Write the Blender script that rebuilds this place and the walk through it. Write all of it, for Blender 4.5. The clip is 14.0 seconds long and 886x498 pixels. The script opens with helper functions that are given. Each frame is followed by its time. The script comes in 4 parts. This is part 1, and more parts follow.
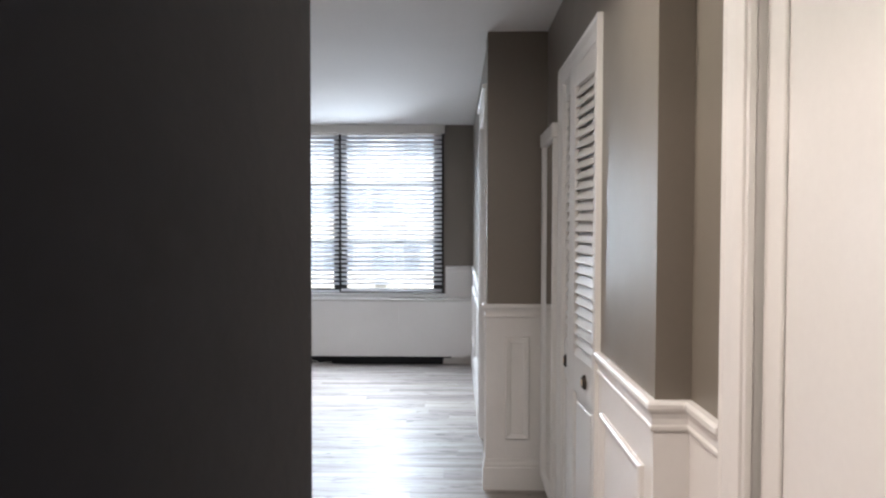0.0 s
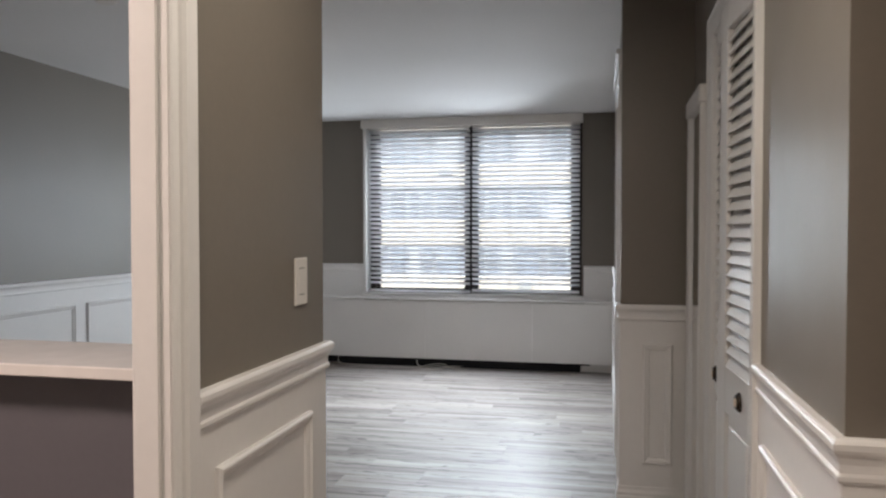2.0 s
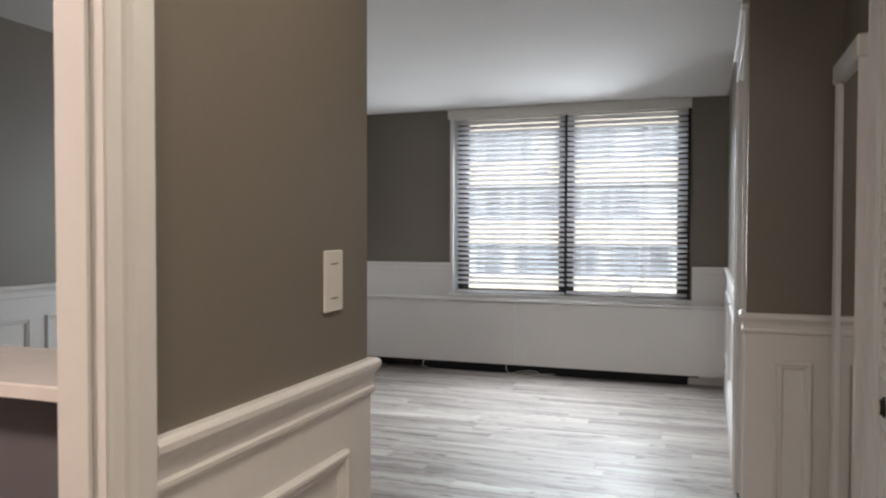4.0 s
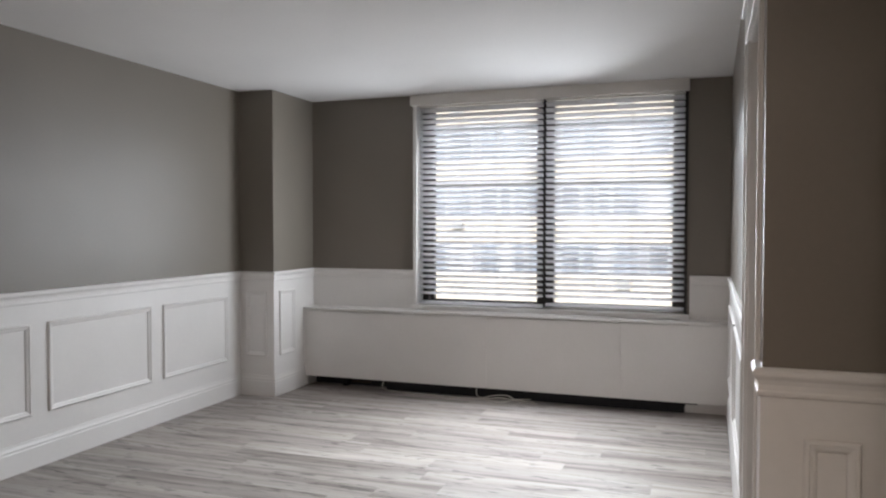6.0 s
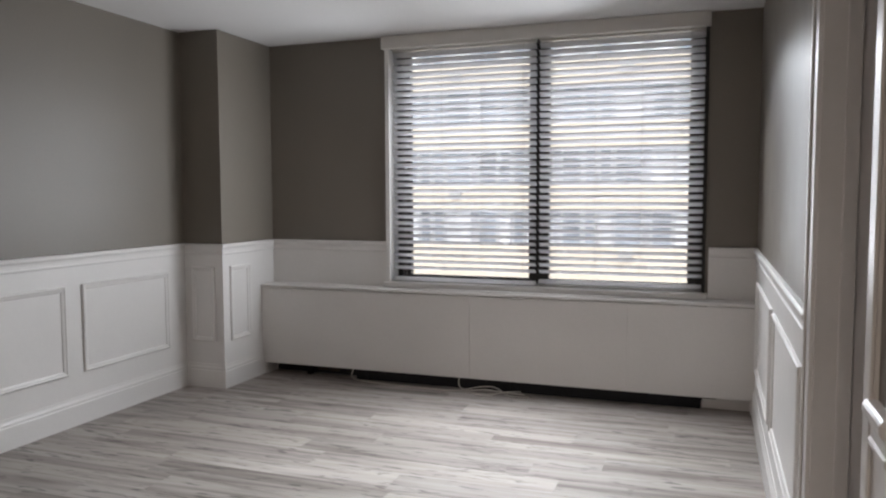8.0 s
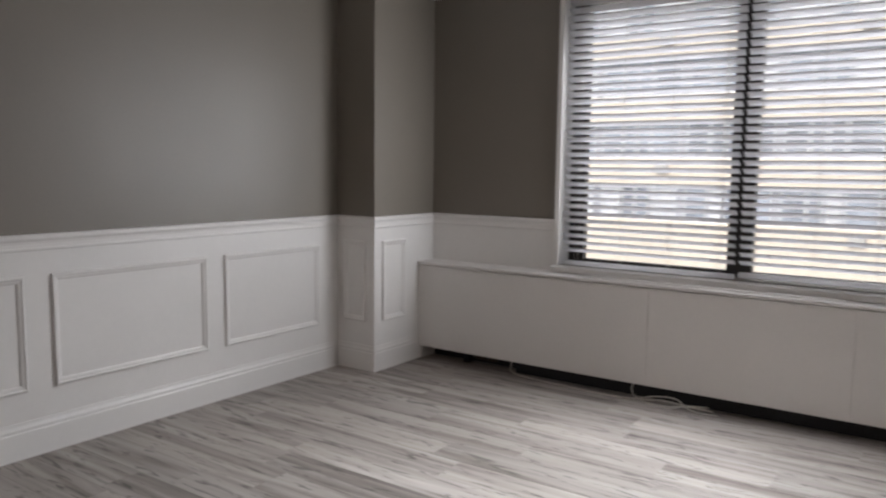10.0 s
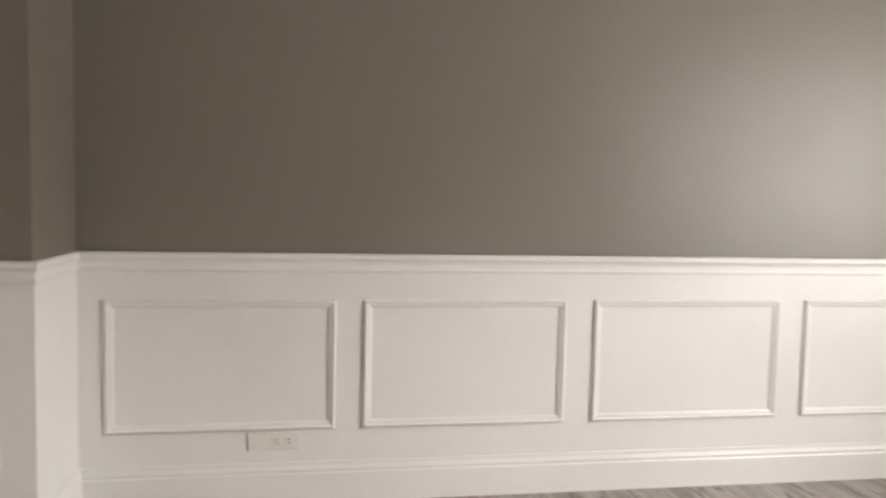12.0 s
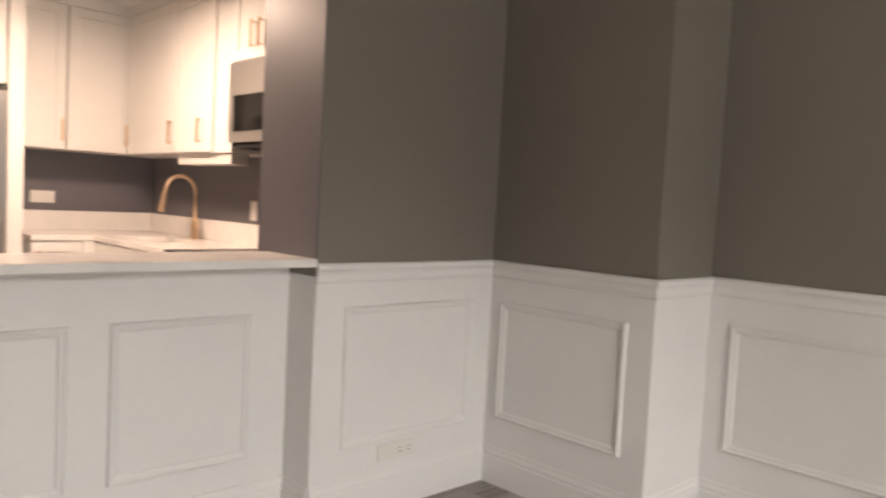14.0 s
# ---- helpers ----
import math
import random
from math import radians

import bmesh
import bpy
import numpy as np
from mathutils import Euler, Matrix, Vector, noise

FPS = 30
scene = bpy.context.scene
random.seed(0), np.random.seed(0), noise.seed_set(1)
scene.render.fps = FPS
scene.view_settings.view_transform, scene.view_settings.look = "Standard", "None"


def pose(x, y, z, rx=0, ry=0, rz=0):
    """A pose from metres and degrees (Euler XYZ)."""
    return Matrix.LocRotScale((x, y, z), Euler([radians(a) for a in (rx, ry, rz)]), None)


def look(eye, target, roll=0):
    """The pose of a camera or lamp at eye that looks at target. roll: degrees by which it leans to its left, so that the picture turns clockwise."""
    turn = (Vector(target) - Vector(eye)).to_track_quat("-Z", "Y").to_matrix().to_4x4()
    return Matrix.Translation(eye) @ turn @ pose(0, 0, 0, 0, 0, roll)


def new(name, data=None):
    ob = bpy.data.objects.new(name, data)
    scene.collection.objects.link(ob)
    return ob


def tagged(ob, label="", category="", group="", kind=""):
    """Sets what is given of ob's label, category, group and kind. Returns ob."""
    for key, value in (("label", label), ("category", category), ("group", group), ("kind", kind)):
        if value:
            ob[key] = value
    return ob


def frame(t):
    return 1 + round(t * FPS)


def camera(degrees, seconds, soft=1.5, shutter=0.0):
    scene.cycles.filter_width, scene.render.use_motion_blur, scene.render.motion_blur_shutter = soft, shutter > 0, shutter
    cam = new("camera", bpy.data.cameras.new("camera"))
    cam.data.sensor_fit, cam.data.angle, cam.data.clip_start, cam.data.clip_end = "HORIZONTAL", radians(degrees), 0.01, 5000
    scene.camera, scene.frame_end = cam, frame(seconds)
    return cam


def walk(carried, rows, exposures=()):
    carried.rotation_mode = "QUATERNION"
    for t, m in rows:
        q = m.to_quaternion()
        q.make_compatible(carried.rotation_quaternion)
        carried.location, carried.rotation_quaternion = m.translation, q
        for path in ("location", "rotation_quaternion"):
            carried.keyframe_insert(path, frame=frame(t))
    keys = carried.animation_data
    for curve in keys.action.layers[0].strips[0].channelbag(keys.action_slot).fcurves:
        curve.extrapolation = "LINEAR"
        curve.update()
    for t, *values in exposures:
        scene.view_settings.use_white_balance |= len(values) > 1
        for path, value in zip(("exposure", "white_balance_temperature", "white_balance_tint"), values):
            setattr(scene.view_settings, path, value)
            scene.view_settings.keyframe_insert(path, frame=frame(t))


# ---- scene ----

# ---- camera and walk ----
cam = camera(60.8, 14.0, soft=2.2, shutter=0.35)
PATH = [
    (0, (0.994, -1.044, 1.417), (0.959, 0.955, 1.353), 0.1),
    (0.5, (1.003, -0.907, 1.398), (0.916, 1.09, 1.335), 0.1),
    (1, (1.059, -0.777, 1.375), (0.878, 1.214, 1.316), 0.1),
    (1.5, (1.093, -0.688, 1.355), (0.79, 1.288, 1.301), -0.0),
    (2, (1.091, -0.564, 1.334), (0.669, 1.39, 1.284), 0.0),
    (2.5, (1.063, -0.412, 1.31), (0.542, 1.519, 1.264), 0.1),
    (3, (1.027, -0.311, 1.287), (0.435, 1.599, 1.24), 0.2),
    (5.5, (1.025, 0.563, 1.351), (0.336, 2.44, 1.299), -0.0),
    (6, (1.029, 0.872, 1.358), (0.361, 2.756, 1.298), -0.0),
    (6.5, (0.985, 1.124, 1.343), (0.333, 3.013, 1.263), -0.1),
    (7, (0.884, 1.332, 1.351), (0.26, 3.229, 1.24), -0.1),
    (9.5, (0.938, 2.273, 1.271), (-0.022, 4.015, 1.065), 0.3),
    (10, (0.826, 2.421, 1.309), (-0.31, 4.053, 1.095), 0.7),
    (10.5, (0.763, 2.57, 1.296), (-0.603, 4.017, 1.093), 0.8),
    (11, (0.637, 2.691, 1.28), (-0.98, 3.853, 1.092), 1.0),
    (11.5, (0.469, 2.814, 1.25), (-1.359, 3.612, 1.096), 0.9),
    (12, (0.439, 3.039, 1.236), (-1.529, 3.361, 1.093), 1.3),
    (12.5, (0.426, 3.282, 1.258), (-1.559, 3.098, 1.106), 1.6),
    (13, (0.402, 3.432, 1.237), (-1.482, 2.775, 1.097), 2.0),
    (13.5, (0.373, 3.574, 1.222), (-1.285, 2.461, 1.107), 2.5),
    (14, (0.369, 3.594, 1.24), (-1.012, 2.153, 1.117), 3.0),
]
EXPOSURES = [
    (0.0, 1.90, 5800, 9),
    (0.5, 1.56, 5900, 9),
    (1.5, 1.40, 6000, 9),
    (3.0, 1.40, 6200, 9),
    (5.5, 1.54, 6300, 11),
    (7.0, 1.34, 6400, 12),
    (9.5, 1.10, 6450, 13),
    (10.5, 1.24, 6700, 14),
    (11.0, 1.62, 6950, 14),
    (11.5, 2.04, 7150, 14),
    (12.0, 2.25, 7200, 14),
    (12.5, 2.52, 7250, 14),
    (13.0, 2.60, 7250, 14),
    (13.5, 2.44, 7250, 14),
    (14.0, 2.06, 7350, 13),
]
walk(cam, [(t, look(eye, target, roll)) for t, eye, target, roll in PATH], EXPOSURES)

# ---- world, sun, lamps ----
world = bpy.data.worlds.new("sky")
scene.world = world
world.use_nodes = True
wn = world.node_tree.nodes
sky = wn.new("ShaderNodeTexSky")
sky.sky_type = "NISHITA"
sky.sun_disc = False
sky.sun_elevation = radians(48)
sky.sun_rotation = radians(160)
sky.air_density, sky.dust_density, sky.ozone_density = 1.0, 2.0, 1.0
world.node_tree.links.new(sky.outputs["Color"], wn["Background"].inputs["Color"])
wn["Background"].inputs["Strength"].default_value = 0.15

sun_data = bpy.data.lights.new("sun", "SUN")
sun_data.energy, sun_data.angle, sun_data.color = 2.0, radians(0.5), (1.0, 0.95, 0.88)
sun = new("sun", sun_data)
# the sun stands behind this building and lights the facade across the street
sun.matrix_world = look((-6, -20, 24), (0, 0, 0))


def lamp(name, place, size, watts, colour):
    d = bpy.data.lights.new(name, "AREA")
    d.shape, d.size, d.energy, d.color = "DISK", size, watts, colour
    ob = new(name, d)
    ob.location = place
    return ob


lamp("entry_lamp", (0.80, -0.35, 2.31), 0.26, 4.8, (1.0, 0.84, 0.66))
# added fill with no known source, brightens the hall walls and louvers
lamp("hall_fill_lamp", (0.92, 0.85, 2.31), 0.26, 3.5, (1.0, 0.86, 0.70))
lamp("kitchen_lamp", (-0.72, -0.20, 2.31), 0.40, 14.5, (1.0, 0.77, 0.645))


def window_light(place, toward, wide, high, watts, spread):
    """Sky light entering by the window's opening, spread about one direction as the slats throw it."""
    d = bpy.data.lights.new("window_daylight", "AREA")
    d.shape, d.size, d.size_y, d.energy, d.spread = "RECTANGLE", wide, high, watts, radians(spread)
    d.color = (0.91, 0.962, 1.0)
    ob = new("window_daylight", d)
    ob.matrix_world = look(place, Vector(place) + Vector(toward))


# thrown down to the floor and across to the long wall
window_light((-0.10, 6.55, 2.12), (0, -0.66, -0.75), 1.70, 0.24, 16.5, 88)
# unseen lamp added above the street in place of sky, brightening the slats from outside
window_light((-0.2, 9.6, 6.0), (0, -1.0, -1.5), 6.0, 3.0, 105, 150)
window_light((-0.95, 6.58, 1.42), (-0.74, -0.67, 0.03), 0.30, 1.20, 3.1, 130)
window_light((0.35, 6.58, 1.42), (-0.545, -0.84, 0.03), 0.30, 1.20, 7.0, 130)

# ---- materials ----


def material(name, colour, rough=0.5, metal=0.0, grain=0.0, grain_scale=30.0, patch=0.0, patch_scale=2.0,
             bump=0.0, bump_scale=200.0, stretch=(1, 1, 1), spec=0.5, rough_var=0.0):
    """A painted or solid surface: base colour with fine grain and broad patches, and fine relief."""
    m = bpy.data.materials.new(name)
    m.use_nodes = True
    nt = m.node_tree
    n, l = nt.nodes, nt.links
    p = n["Principled BSDF"]
    p.inputs["Base Color"].default_value = (*colour, 1)
    p.inputs["Roughness"].default_value = rough
    p.inputs["Metallic"].default_value = metal
    p.inputs["Specular IOR Level"].default_value = spec
    tc = n.new("ShaderNodeNewGeometry")
    mp = n.new("ShaderNodeMapping")
    mp.inputs["Scale"].default_value = stretch
    l.new(tc.outputs["Position"], mp.inputs["Vector"])
    src = None
    for amount, scale in ((grain, grain_scale), (patch, patch_scale)):
        if amount <= 0:
            continue
        t = n.new("ShaderNodeTexNoise")
        t.inputs["Scale"].default_value = scale
        t.inputs["Detail"].default_value = 4
        l.new(mp.outputs["Vector"], t.inputs["Vector"])
        r = n.new("ShaderNodeMapRange")
        r.inputs["From Min"].default_value, r.inputs["From Max"].default_value = 0.3, 0.7
        r.inputs["To Min"].default_value, r.inputs["To Max"].default_value = 1 - amount, 1 + amount
        l.new(t.outputs["Fac"], r.inputs["Value"])
        mix = n.new("ShaderNodeMix")
        mix.data_type, mix.blend_type = "RGBA", "MULTIPLY"
        mix.inputs["Factor"].default_value = 1
        if src is None:
            mix.inputs["A"].default_value = (*colour, 1)
        else:
            l.new(src, mix.inputs["A"])
        l.new(r.outputs["Result"], mix.inputs["B"])
        src = mix.outputs["Result"]
    if src is not None:
        l.new(src, p.inputs["Base Color"])
    if rough_var > 0:
        t = n.new("ShaderNodeTexNoise")
        t.inputs["Scale"].default_value = 6
        t.inputs["Detail"].default_value = 5
        l.new(tc.outputs["Position"], t.inputs["Vector"])
        r = n.new("ShaderNodeMapRange")
        r.inputs["To Min"].default_value, r.inputs["To Max"].default_value = rough - rough_var, rough + rough_var
        l.new(t.outputs["Fac"], r.inputs["Value"])
        l.new(r.outputs["Result"], p.inputs["Roughness"])
    if bump > 0:
        t = n.new("ShaderNodeTexNoise")
        t.inputs["Scale"].default_value = bump_scale
        t.inputs["Detail"].default_value = 3
        l.new(mp.outputs["Vector"], t.inputs["Vector"])
        b = n.new("ShaderNodeBump")
        b.inputs["Strength"].default_value = bump
        b.inputs["Distance"].default_value = 0.002
        l.new(t.outputs["Fac"], b.inputs["Height"])
        l.new(b.outputs["Normal"], p.inputs["Normal"])
    return m


def plank_material():
    """Grey-brown wood-look vinyl: long grain, darker streaks and knots, each plank of its own tone."""
    m = bpy.data.materials.new("grey_vinyl_plank")
    m.use_nodes = True
    nt = m.node_tree
    n, l = nt.nodes, nt.links
    p = n["Principled BSDF"]
    geo = n.new("ShaderNodeNewGeometry")
    info = n.new("ShaderNodeObjectInfo")
    shift = n.new("ShaderNodeVectorMath")
    shift.operation = "MULTIPLY"
    l.new(info.outputs["Random"], shift.inputs[0])
    shift.inputs[1].default_value = (37, 91, 53)
    add = n.new("ShaderNodeVectorMath")
    add.operation = "ADD"
    l.new(geo.outputs["Position"], add.inputs[0])
    l.new(shift.outputs["Vector"], add.inputs[1])

    def streaks(sx, sy, scale, detail, distort):
        mp = n.new("ShaderNodeMapping")
        mp.inputs["Scale"].default_value = (sx, sy, 1)
        l.new(add.outputs["Vector"], mp.inputs["Vector"])
        t = n.new("ShaderNodeTexNoise")
        t.inputs["Scale"].default_value, t.inputs["Detail"].default_value = scale, detail
        t.inputs["Distortion"].default_value = distort
        l.new(mp.outputs["Vector"], t.inputs["Vector"])
        return t.outputs["Fac"]

    broad = streaks(0.50, 8.0, 1.5, 5, 0.7)
    fine = streaks(1.3, 30.0, 2.2, 6, 0.3)
    knots = streaks(2.6, 17.0, 1.9, 3, 1.3)
    ramp = n.new("ShaderNodeValToRGB")
    e = ramp.color_ramp.elements
    e[0].position, e[0].color = 0.30, (0.160, 0.138, 0.124, 1)
    e[1].position, e[1].color = 0.74, (0.440, 0.405, 0.380, 1)
    mid = ramp.color_ramp.elements.new(0.49)
    mid.color = (0.318, 0.284, 0.260, 1)
    l.new(broad, ramp.inputs["Fac"])
    r = n.new("ShaderNodeMapRange")
    r.inputs["From Min"].default_value, r.inputs["From Max"].default_value = 0.3, 0.7
    r.inputs["To Min"].default_value, r.inputs["To Max"].default_value = 0.94, 1.05
    l.new(fine, r.inputs["Value"])
    tone = n.new("ShaderNodeMapRange")
    tone.inputs["To Min"].default_value, tone.inputs["To Max"].default_value = 0.86, 1.10
    l.new(info.outputs["Random"], tone.inputs["Value"])
    mul = n.new("ShaderNodeMath")
    mul.operation = "MULTIPLY"
    l.new(r.outputs["Result"], mul.inputs[0])
    l.new(tone.outputs["Result"], mul.inputs[1])
    mix = n.new("ShaderNodeMix")
    mix.data_type, mix.blend_type = "RGBA", "MULTIPLY"
    mix.inputs["Factor"].default_value = 1
    l.new(ramp.outputs["Color"], mix.inputs["A"])
    spot = n.new("ShaderNodeMapRange")
    spot.inputs["From Min"].default_value, spot.inputs["From Max"].default_value = 0.57, 0.68
    spot.inputs["To Min"].default_value, spot.inputs["To Max"].default_value = 1.0, 0.42
    l.new(knots, spot.inputs["Value"])
    mul2 = n.new("ShaderNodeMath")
    mul2.operation = "MULTIPLY"
    l.new(mul.outputs["Value"], mul2.inputs[0])
    l.new(spot.outputs["Result"], mul2.inputs[1])
    l.new(mul2.outputs["Value"], mix.inputs["B"])
    l.new(mix.outputs["Result"], p.inputs["Base Color"])
    p.inputs["Specular IOR Level"].default_value = 0.22
    rr = n.new("ShaderNodeMapRange")
    rr.inputs["To Min"].default_value, rr.inputs["To Max"].default_value = 0.36, 0.50
    l.new(fine, rr.inputs["Value"])
    l.new(rr.outputs["Result"], p.inputs["Roughness"])
    b = n.new("ShaderNodeBump")
    b.inputs["Strength"].default_value, b.inputs["Distance"].default_value = 0.12, 0.001
    l.new(fine, b.inputs["Height"])
    l.new(b.outputs["Normal"], p.inputs["Normal"])
    return m


def glass_material():
    m = bpy.data.materials.new("window_glass")
    m.use_nodes = True
    p = m.node_tree.nodes["Principled BSDF"]
    p.inputs["Base Color"].default_value = (0.93, 0.97, 0.96, 1)
    p.inputs["Transmission Weight"].default_value = 1
    p.inputs["Roughness"].default_value = 0.0
    p.inputs["IOR"].default_value = 1.45
    return m


def slat_material():
    """White vinyl slat that lets a little daylight through."""
    m = material("white_vinyl_slat", (0.84, 0.83, 0.82), 0.4, grain=0.02, grain_scale=40)
    nt = m.node_tree
    n, l = nt.nodes, nt.links
    tr = n.new("ShaderNodeBsdfTranslucent")
    tr.inputs["Color"].default_value = (0.92, 0.91, 0.92, 1)
    mix = n.new("ShaderNodeMixShader")
    mix.inputs["Fac"].default_value = 0.7
    l.new(n["Principled BSDF"].outputs["BSDF"], mix.inputs[1])
    l.new(tr.outputs["BSDF"], mix.inputs[2])
    l.new(mix.outputs["Shader"], n["Material Output"].inputs["Surface"])
    return m


GREY = material("taupe_grey_wall_paint", (0.181, 0.158, 0.131), 0.43, grain=0.02, grain_scale=60, patch=0.04,
                patch_scale=1.2, bump=0.12, bump_scale=160, rough_var=0.05)
MAUVE = material("mauve_grey_kitchen_paint", (0.128, 0.121, 0.134), 0.45, grain=0.02, grain_scale=60, patch=0.04,
                 patch_scale=1.5, bump=0.12, bump_scale=160)
WHITE = material("white_trim_paint", (0.72, 0.70, 0.68), 0.36, grain=0.012, grain_scale=45, patch=0.03,
                 patch_scale=1.7, bump=0.10, bump_scale=120, rough_var=0.06)
CEIL = material("flat_white_ceiling_paint", (0.74, 0.73, 0.72), 0.8, grain=0.015, grain_scale=70, patch=0.03,
                patch_scale=0.9, bump=0.2, bump_scale=220)
PLANK = plank_material()
SUBFLOOR = material("dark_joint", (0.10, 0.09, 0.08), 0.8, grain=0.1, grain_scale=20)
CHARCOAL = material("charcoal_door_paint", (0.033, 0.042, 0.070), 0.45, spec=0.35, grain=0.05, grain_scale=50, patch=0.08,
                    patch_scale=3, bump=0.1, bump_scale=140)
BRONZE = material("dark_bronze_aluminium", (0.025, 0.022, 0.02), 0.4, 0.3, grain=0.05)
SLAT = slat_material()
GLASS = glass_material()
# near-black; under the radiator cover it puts the shade into the colour
BLACKHOLE = material("near_black", (0.008, 0.008, 0.010), 0.8, grain=0.3, grain_scale=30)
CABLE = material("white_cable", (0.6, 0.57, 0.52), 0.5)
BRASS = material("brushed_brass", (0.68, 0.50, 0.34), 0.36, 1.0, grain=0.05, grain_scale=80)
DARKBRASS = material("aged_bronze", (0.05, 0.038, 0.03), 0.35, 0.8, grain=0.1, grain_scale=80)
STEEL = material("stainless_steel", (0.55, 0.53, 0.51), 0.3, 1.0, grain=0.04, grain_scale=60, stretch=(1, 1, 20))
BLACKGLASS = material("black_glass", (0.004, 0.004, 0.004), 0.12, spec=0.12)
QUARTZ = material("white_quartz", (0.74, 0.71, 0.68), 0.22, grain=0.03, grain_scale=12, patch=0.05, patch_scale=3)
CABINET = material("white_cabinet_paint", (0.74, 0.72, 0.69), 0.38, grain=0.01, grain_scale=40, patch=0.02, patch_scale=2)
PLASTIC = material("white_plastic", (0.70, 0.67, 0.63), 0.35, grain=0.01)
SLOT = material("dark_slot", (0.02, 0.02, 0.02), 0.6)
MIRROR = material("mirror_silver", (0.9, 0.9, 0.9), 0.02, 1.0)
CREAM = material("cream_brick_spandrel", (0.62, 0.54, 0.44), 0.85, grain=0.08, grain_scale=3, patch=0.08, patch_scale=0.2)
STRIP = material("grey_window_strip", (0.36, 0.36, 0.39), 0.7, grain=0.08, grain_scale=2, patch=0.1, patch_scale=0.3)
PANE = material("dark_far_glass", (0.27, 0.29, 0.33), 0.12, patch=0.5, patch_scale=0.5)
BLINDPANE = material("curtained_far_pane", (0.55, 0.55, 0.56), 0.5, patch=0.2, patch_scale=0.7)
FARFRAME = material("white_far_frame", (0.54, 0.54, 0.55), 0.6, grain=0.05)
ACGREY = material("grey_sleeve", (0.42, 0.40, 0.37), 0.6, grain=0.1, grain_scale=8)
ASPHALT = material("asphalt", (0.05, 0.05, 0.05), 0.9, grain=0.2, grain_scale=6, patch=0.15, patch_scale=0.3)
DIFFUSER = material("opal_diffuser", (0.8, 0.78, 0.74), 0.4)

# ---- mesh helpers ----


def box(bm, x0, x1, y0, y1, z0, z1, bevel=0.0, seg=1):
    c = Vector(((x0 + x1) / 2, (y0 + y1) / 2, (z0 + z1) / 2))
    m = Matrix.Translation(c) @ Matrix.Diagonal((x1 - x0, y1 - y0, z1 - z0, 1))
    vs = bmesh.ops.create_cube(bm, size=1, matrix=m)["verts"]
    if bevel > 0:
        es = list({e for v in vs for e in v.link_edges})
        bmesh.ops.bevel(bm, geom=es, offset=bevel, segments=seg, affect="EDGES", clamp_overlap=True)
    return bm


def boxes(*specs, bevel=0.0):
    bm = bmesh.new()
    for s in specs:
        box(bm, *s, bevel=bevel)
    return bm


def cyl(bm, a, b, r, seg=16, r2=None):
    a, b = Vector(a), Vector(b)
    d = b - a
    m = Matrix.Translation((a + b) / 2) @ d.to_track_quat("Z", "Y").to_matrix().to_4x4()
    bmesh.ops.create_cone(bm, cap_ends=True, segments=seg, radius1=r, radius2=r if r2 is None else r2,
                          depth=d.length, matrix=m)
    return bm


def tube(bm, pts, r, seg=8):
    pts = [Vector(p) for p in pts]
    rings = []
    for i, p in enumerate(pts):
        d = (pts[min(i + 1, len(pts) - 1)] - pts[max(i - 1, 0)]).normalized()
        q = d.to_track_quat("Z", "Y")
        rings.append([bm.verts.new(p + q @ Vector((r * math.cos(2 * math.pi * k / seg), r * math.sin(2 * math.pi * k / seg), 0)))
                      for k in range(seg)])
    for a, b in zip(rings, rings[1:]):
        for k in range(seg):
            bm.faces.new((a[k], a[(k + 1) % seg], b[(k + 1) % seg], b[k]))
    bm.faces.new(rings[0][::-1])
    bm.faces.new(rings[-1])
    return bm


def sweep(bm, pts, up, profile, closed=False, side=-1):
    """Sweep a profile of (out, along up) along a flat polyline with mitred corners. side -1: out is to the right."""
    pts, up = [Vector(p) for p in pts], Vector(up).normalized()
    n = len(pts)
    rings = []
    for i, p in enumerate(pts):
        before = (p - pts[i - 1]).normalized() if closed or i > 0 else None
        after = (pts[(i + 1) % n] - p).normalized() if closed or i < n - 1 else None
        before, after = before or after, after or before
        n0, n1 = side * up.cross(before), side * up.cross(after)
        mit = (n0 + n1)
        mit = mit / max(mit.dot(n0), 1e-6)
        rings.append([bm.verts.new(p + mit * a + up * b) for a, b in profile])
    m = len(profile)
    for i in range(n if closed else n - 1):
        a, b = rings[i], rings[(i + 1) % n]
        for k in range(m if not closed else m):
            f = (a[k], a[(k + 1) % m], b[(k + 1) % m], b[k])
            bm.faces.new(f)
    if not closed:
        bm.faces.new(rings[0])
        bm.faces.new(rings[-1][::-1])
    bmesh.ops.recalc_face_normals(bm, faces=bm.faces)
    return bm


def part(name, bm, mat, parent=None, label="", smooth=False):
    me = bpy.data.meshes.new(name)
    bm.to_mesh(me)
    bm.free()
    if smooth:
        for poly in me.polygons:
            poly.use_smooth = True
    me.materials.append(mat)
    ob = new(name, me)
    if parent is not None:
        ob.parent = parent
    if label:
        ob["label"] = label
    return ob


def setting(name, bm, mat, label, category):
    return tagged(part(name, bm, mat), label, category, kind="structure")


def thing(name, label, category, group="", place=(0, 0, 0)):
    ob = new(name)
    ob.location = place
    return tagged(ob, label, category, group)


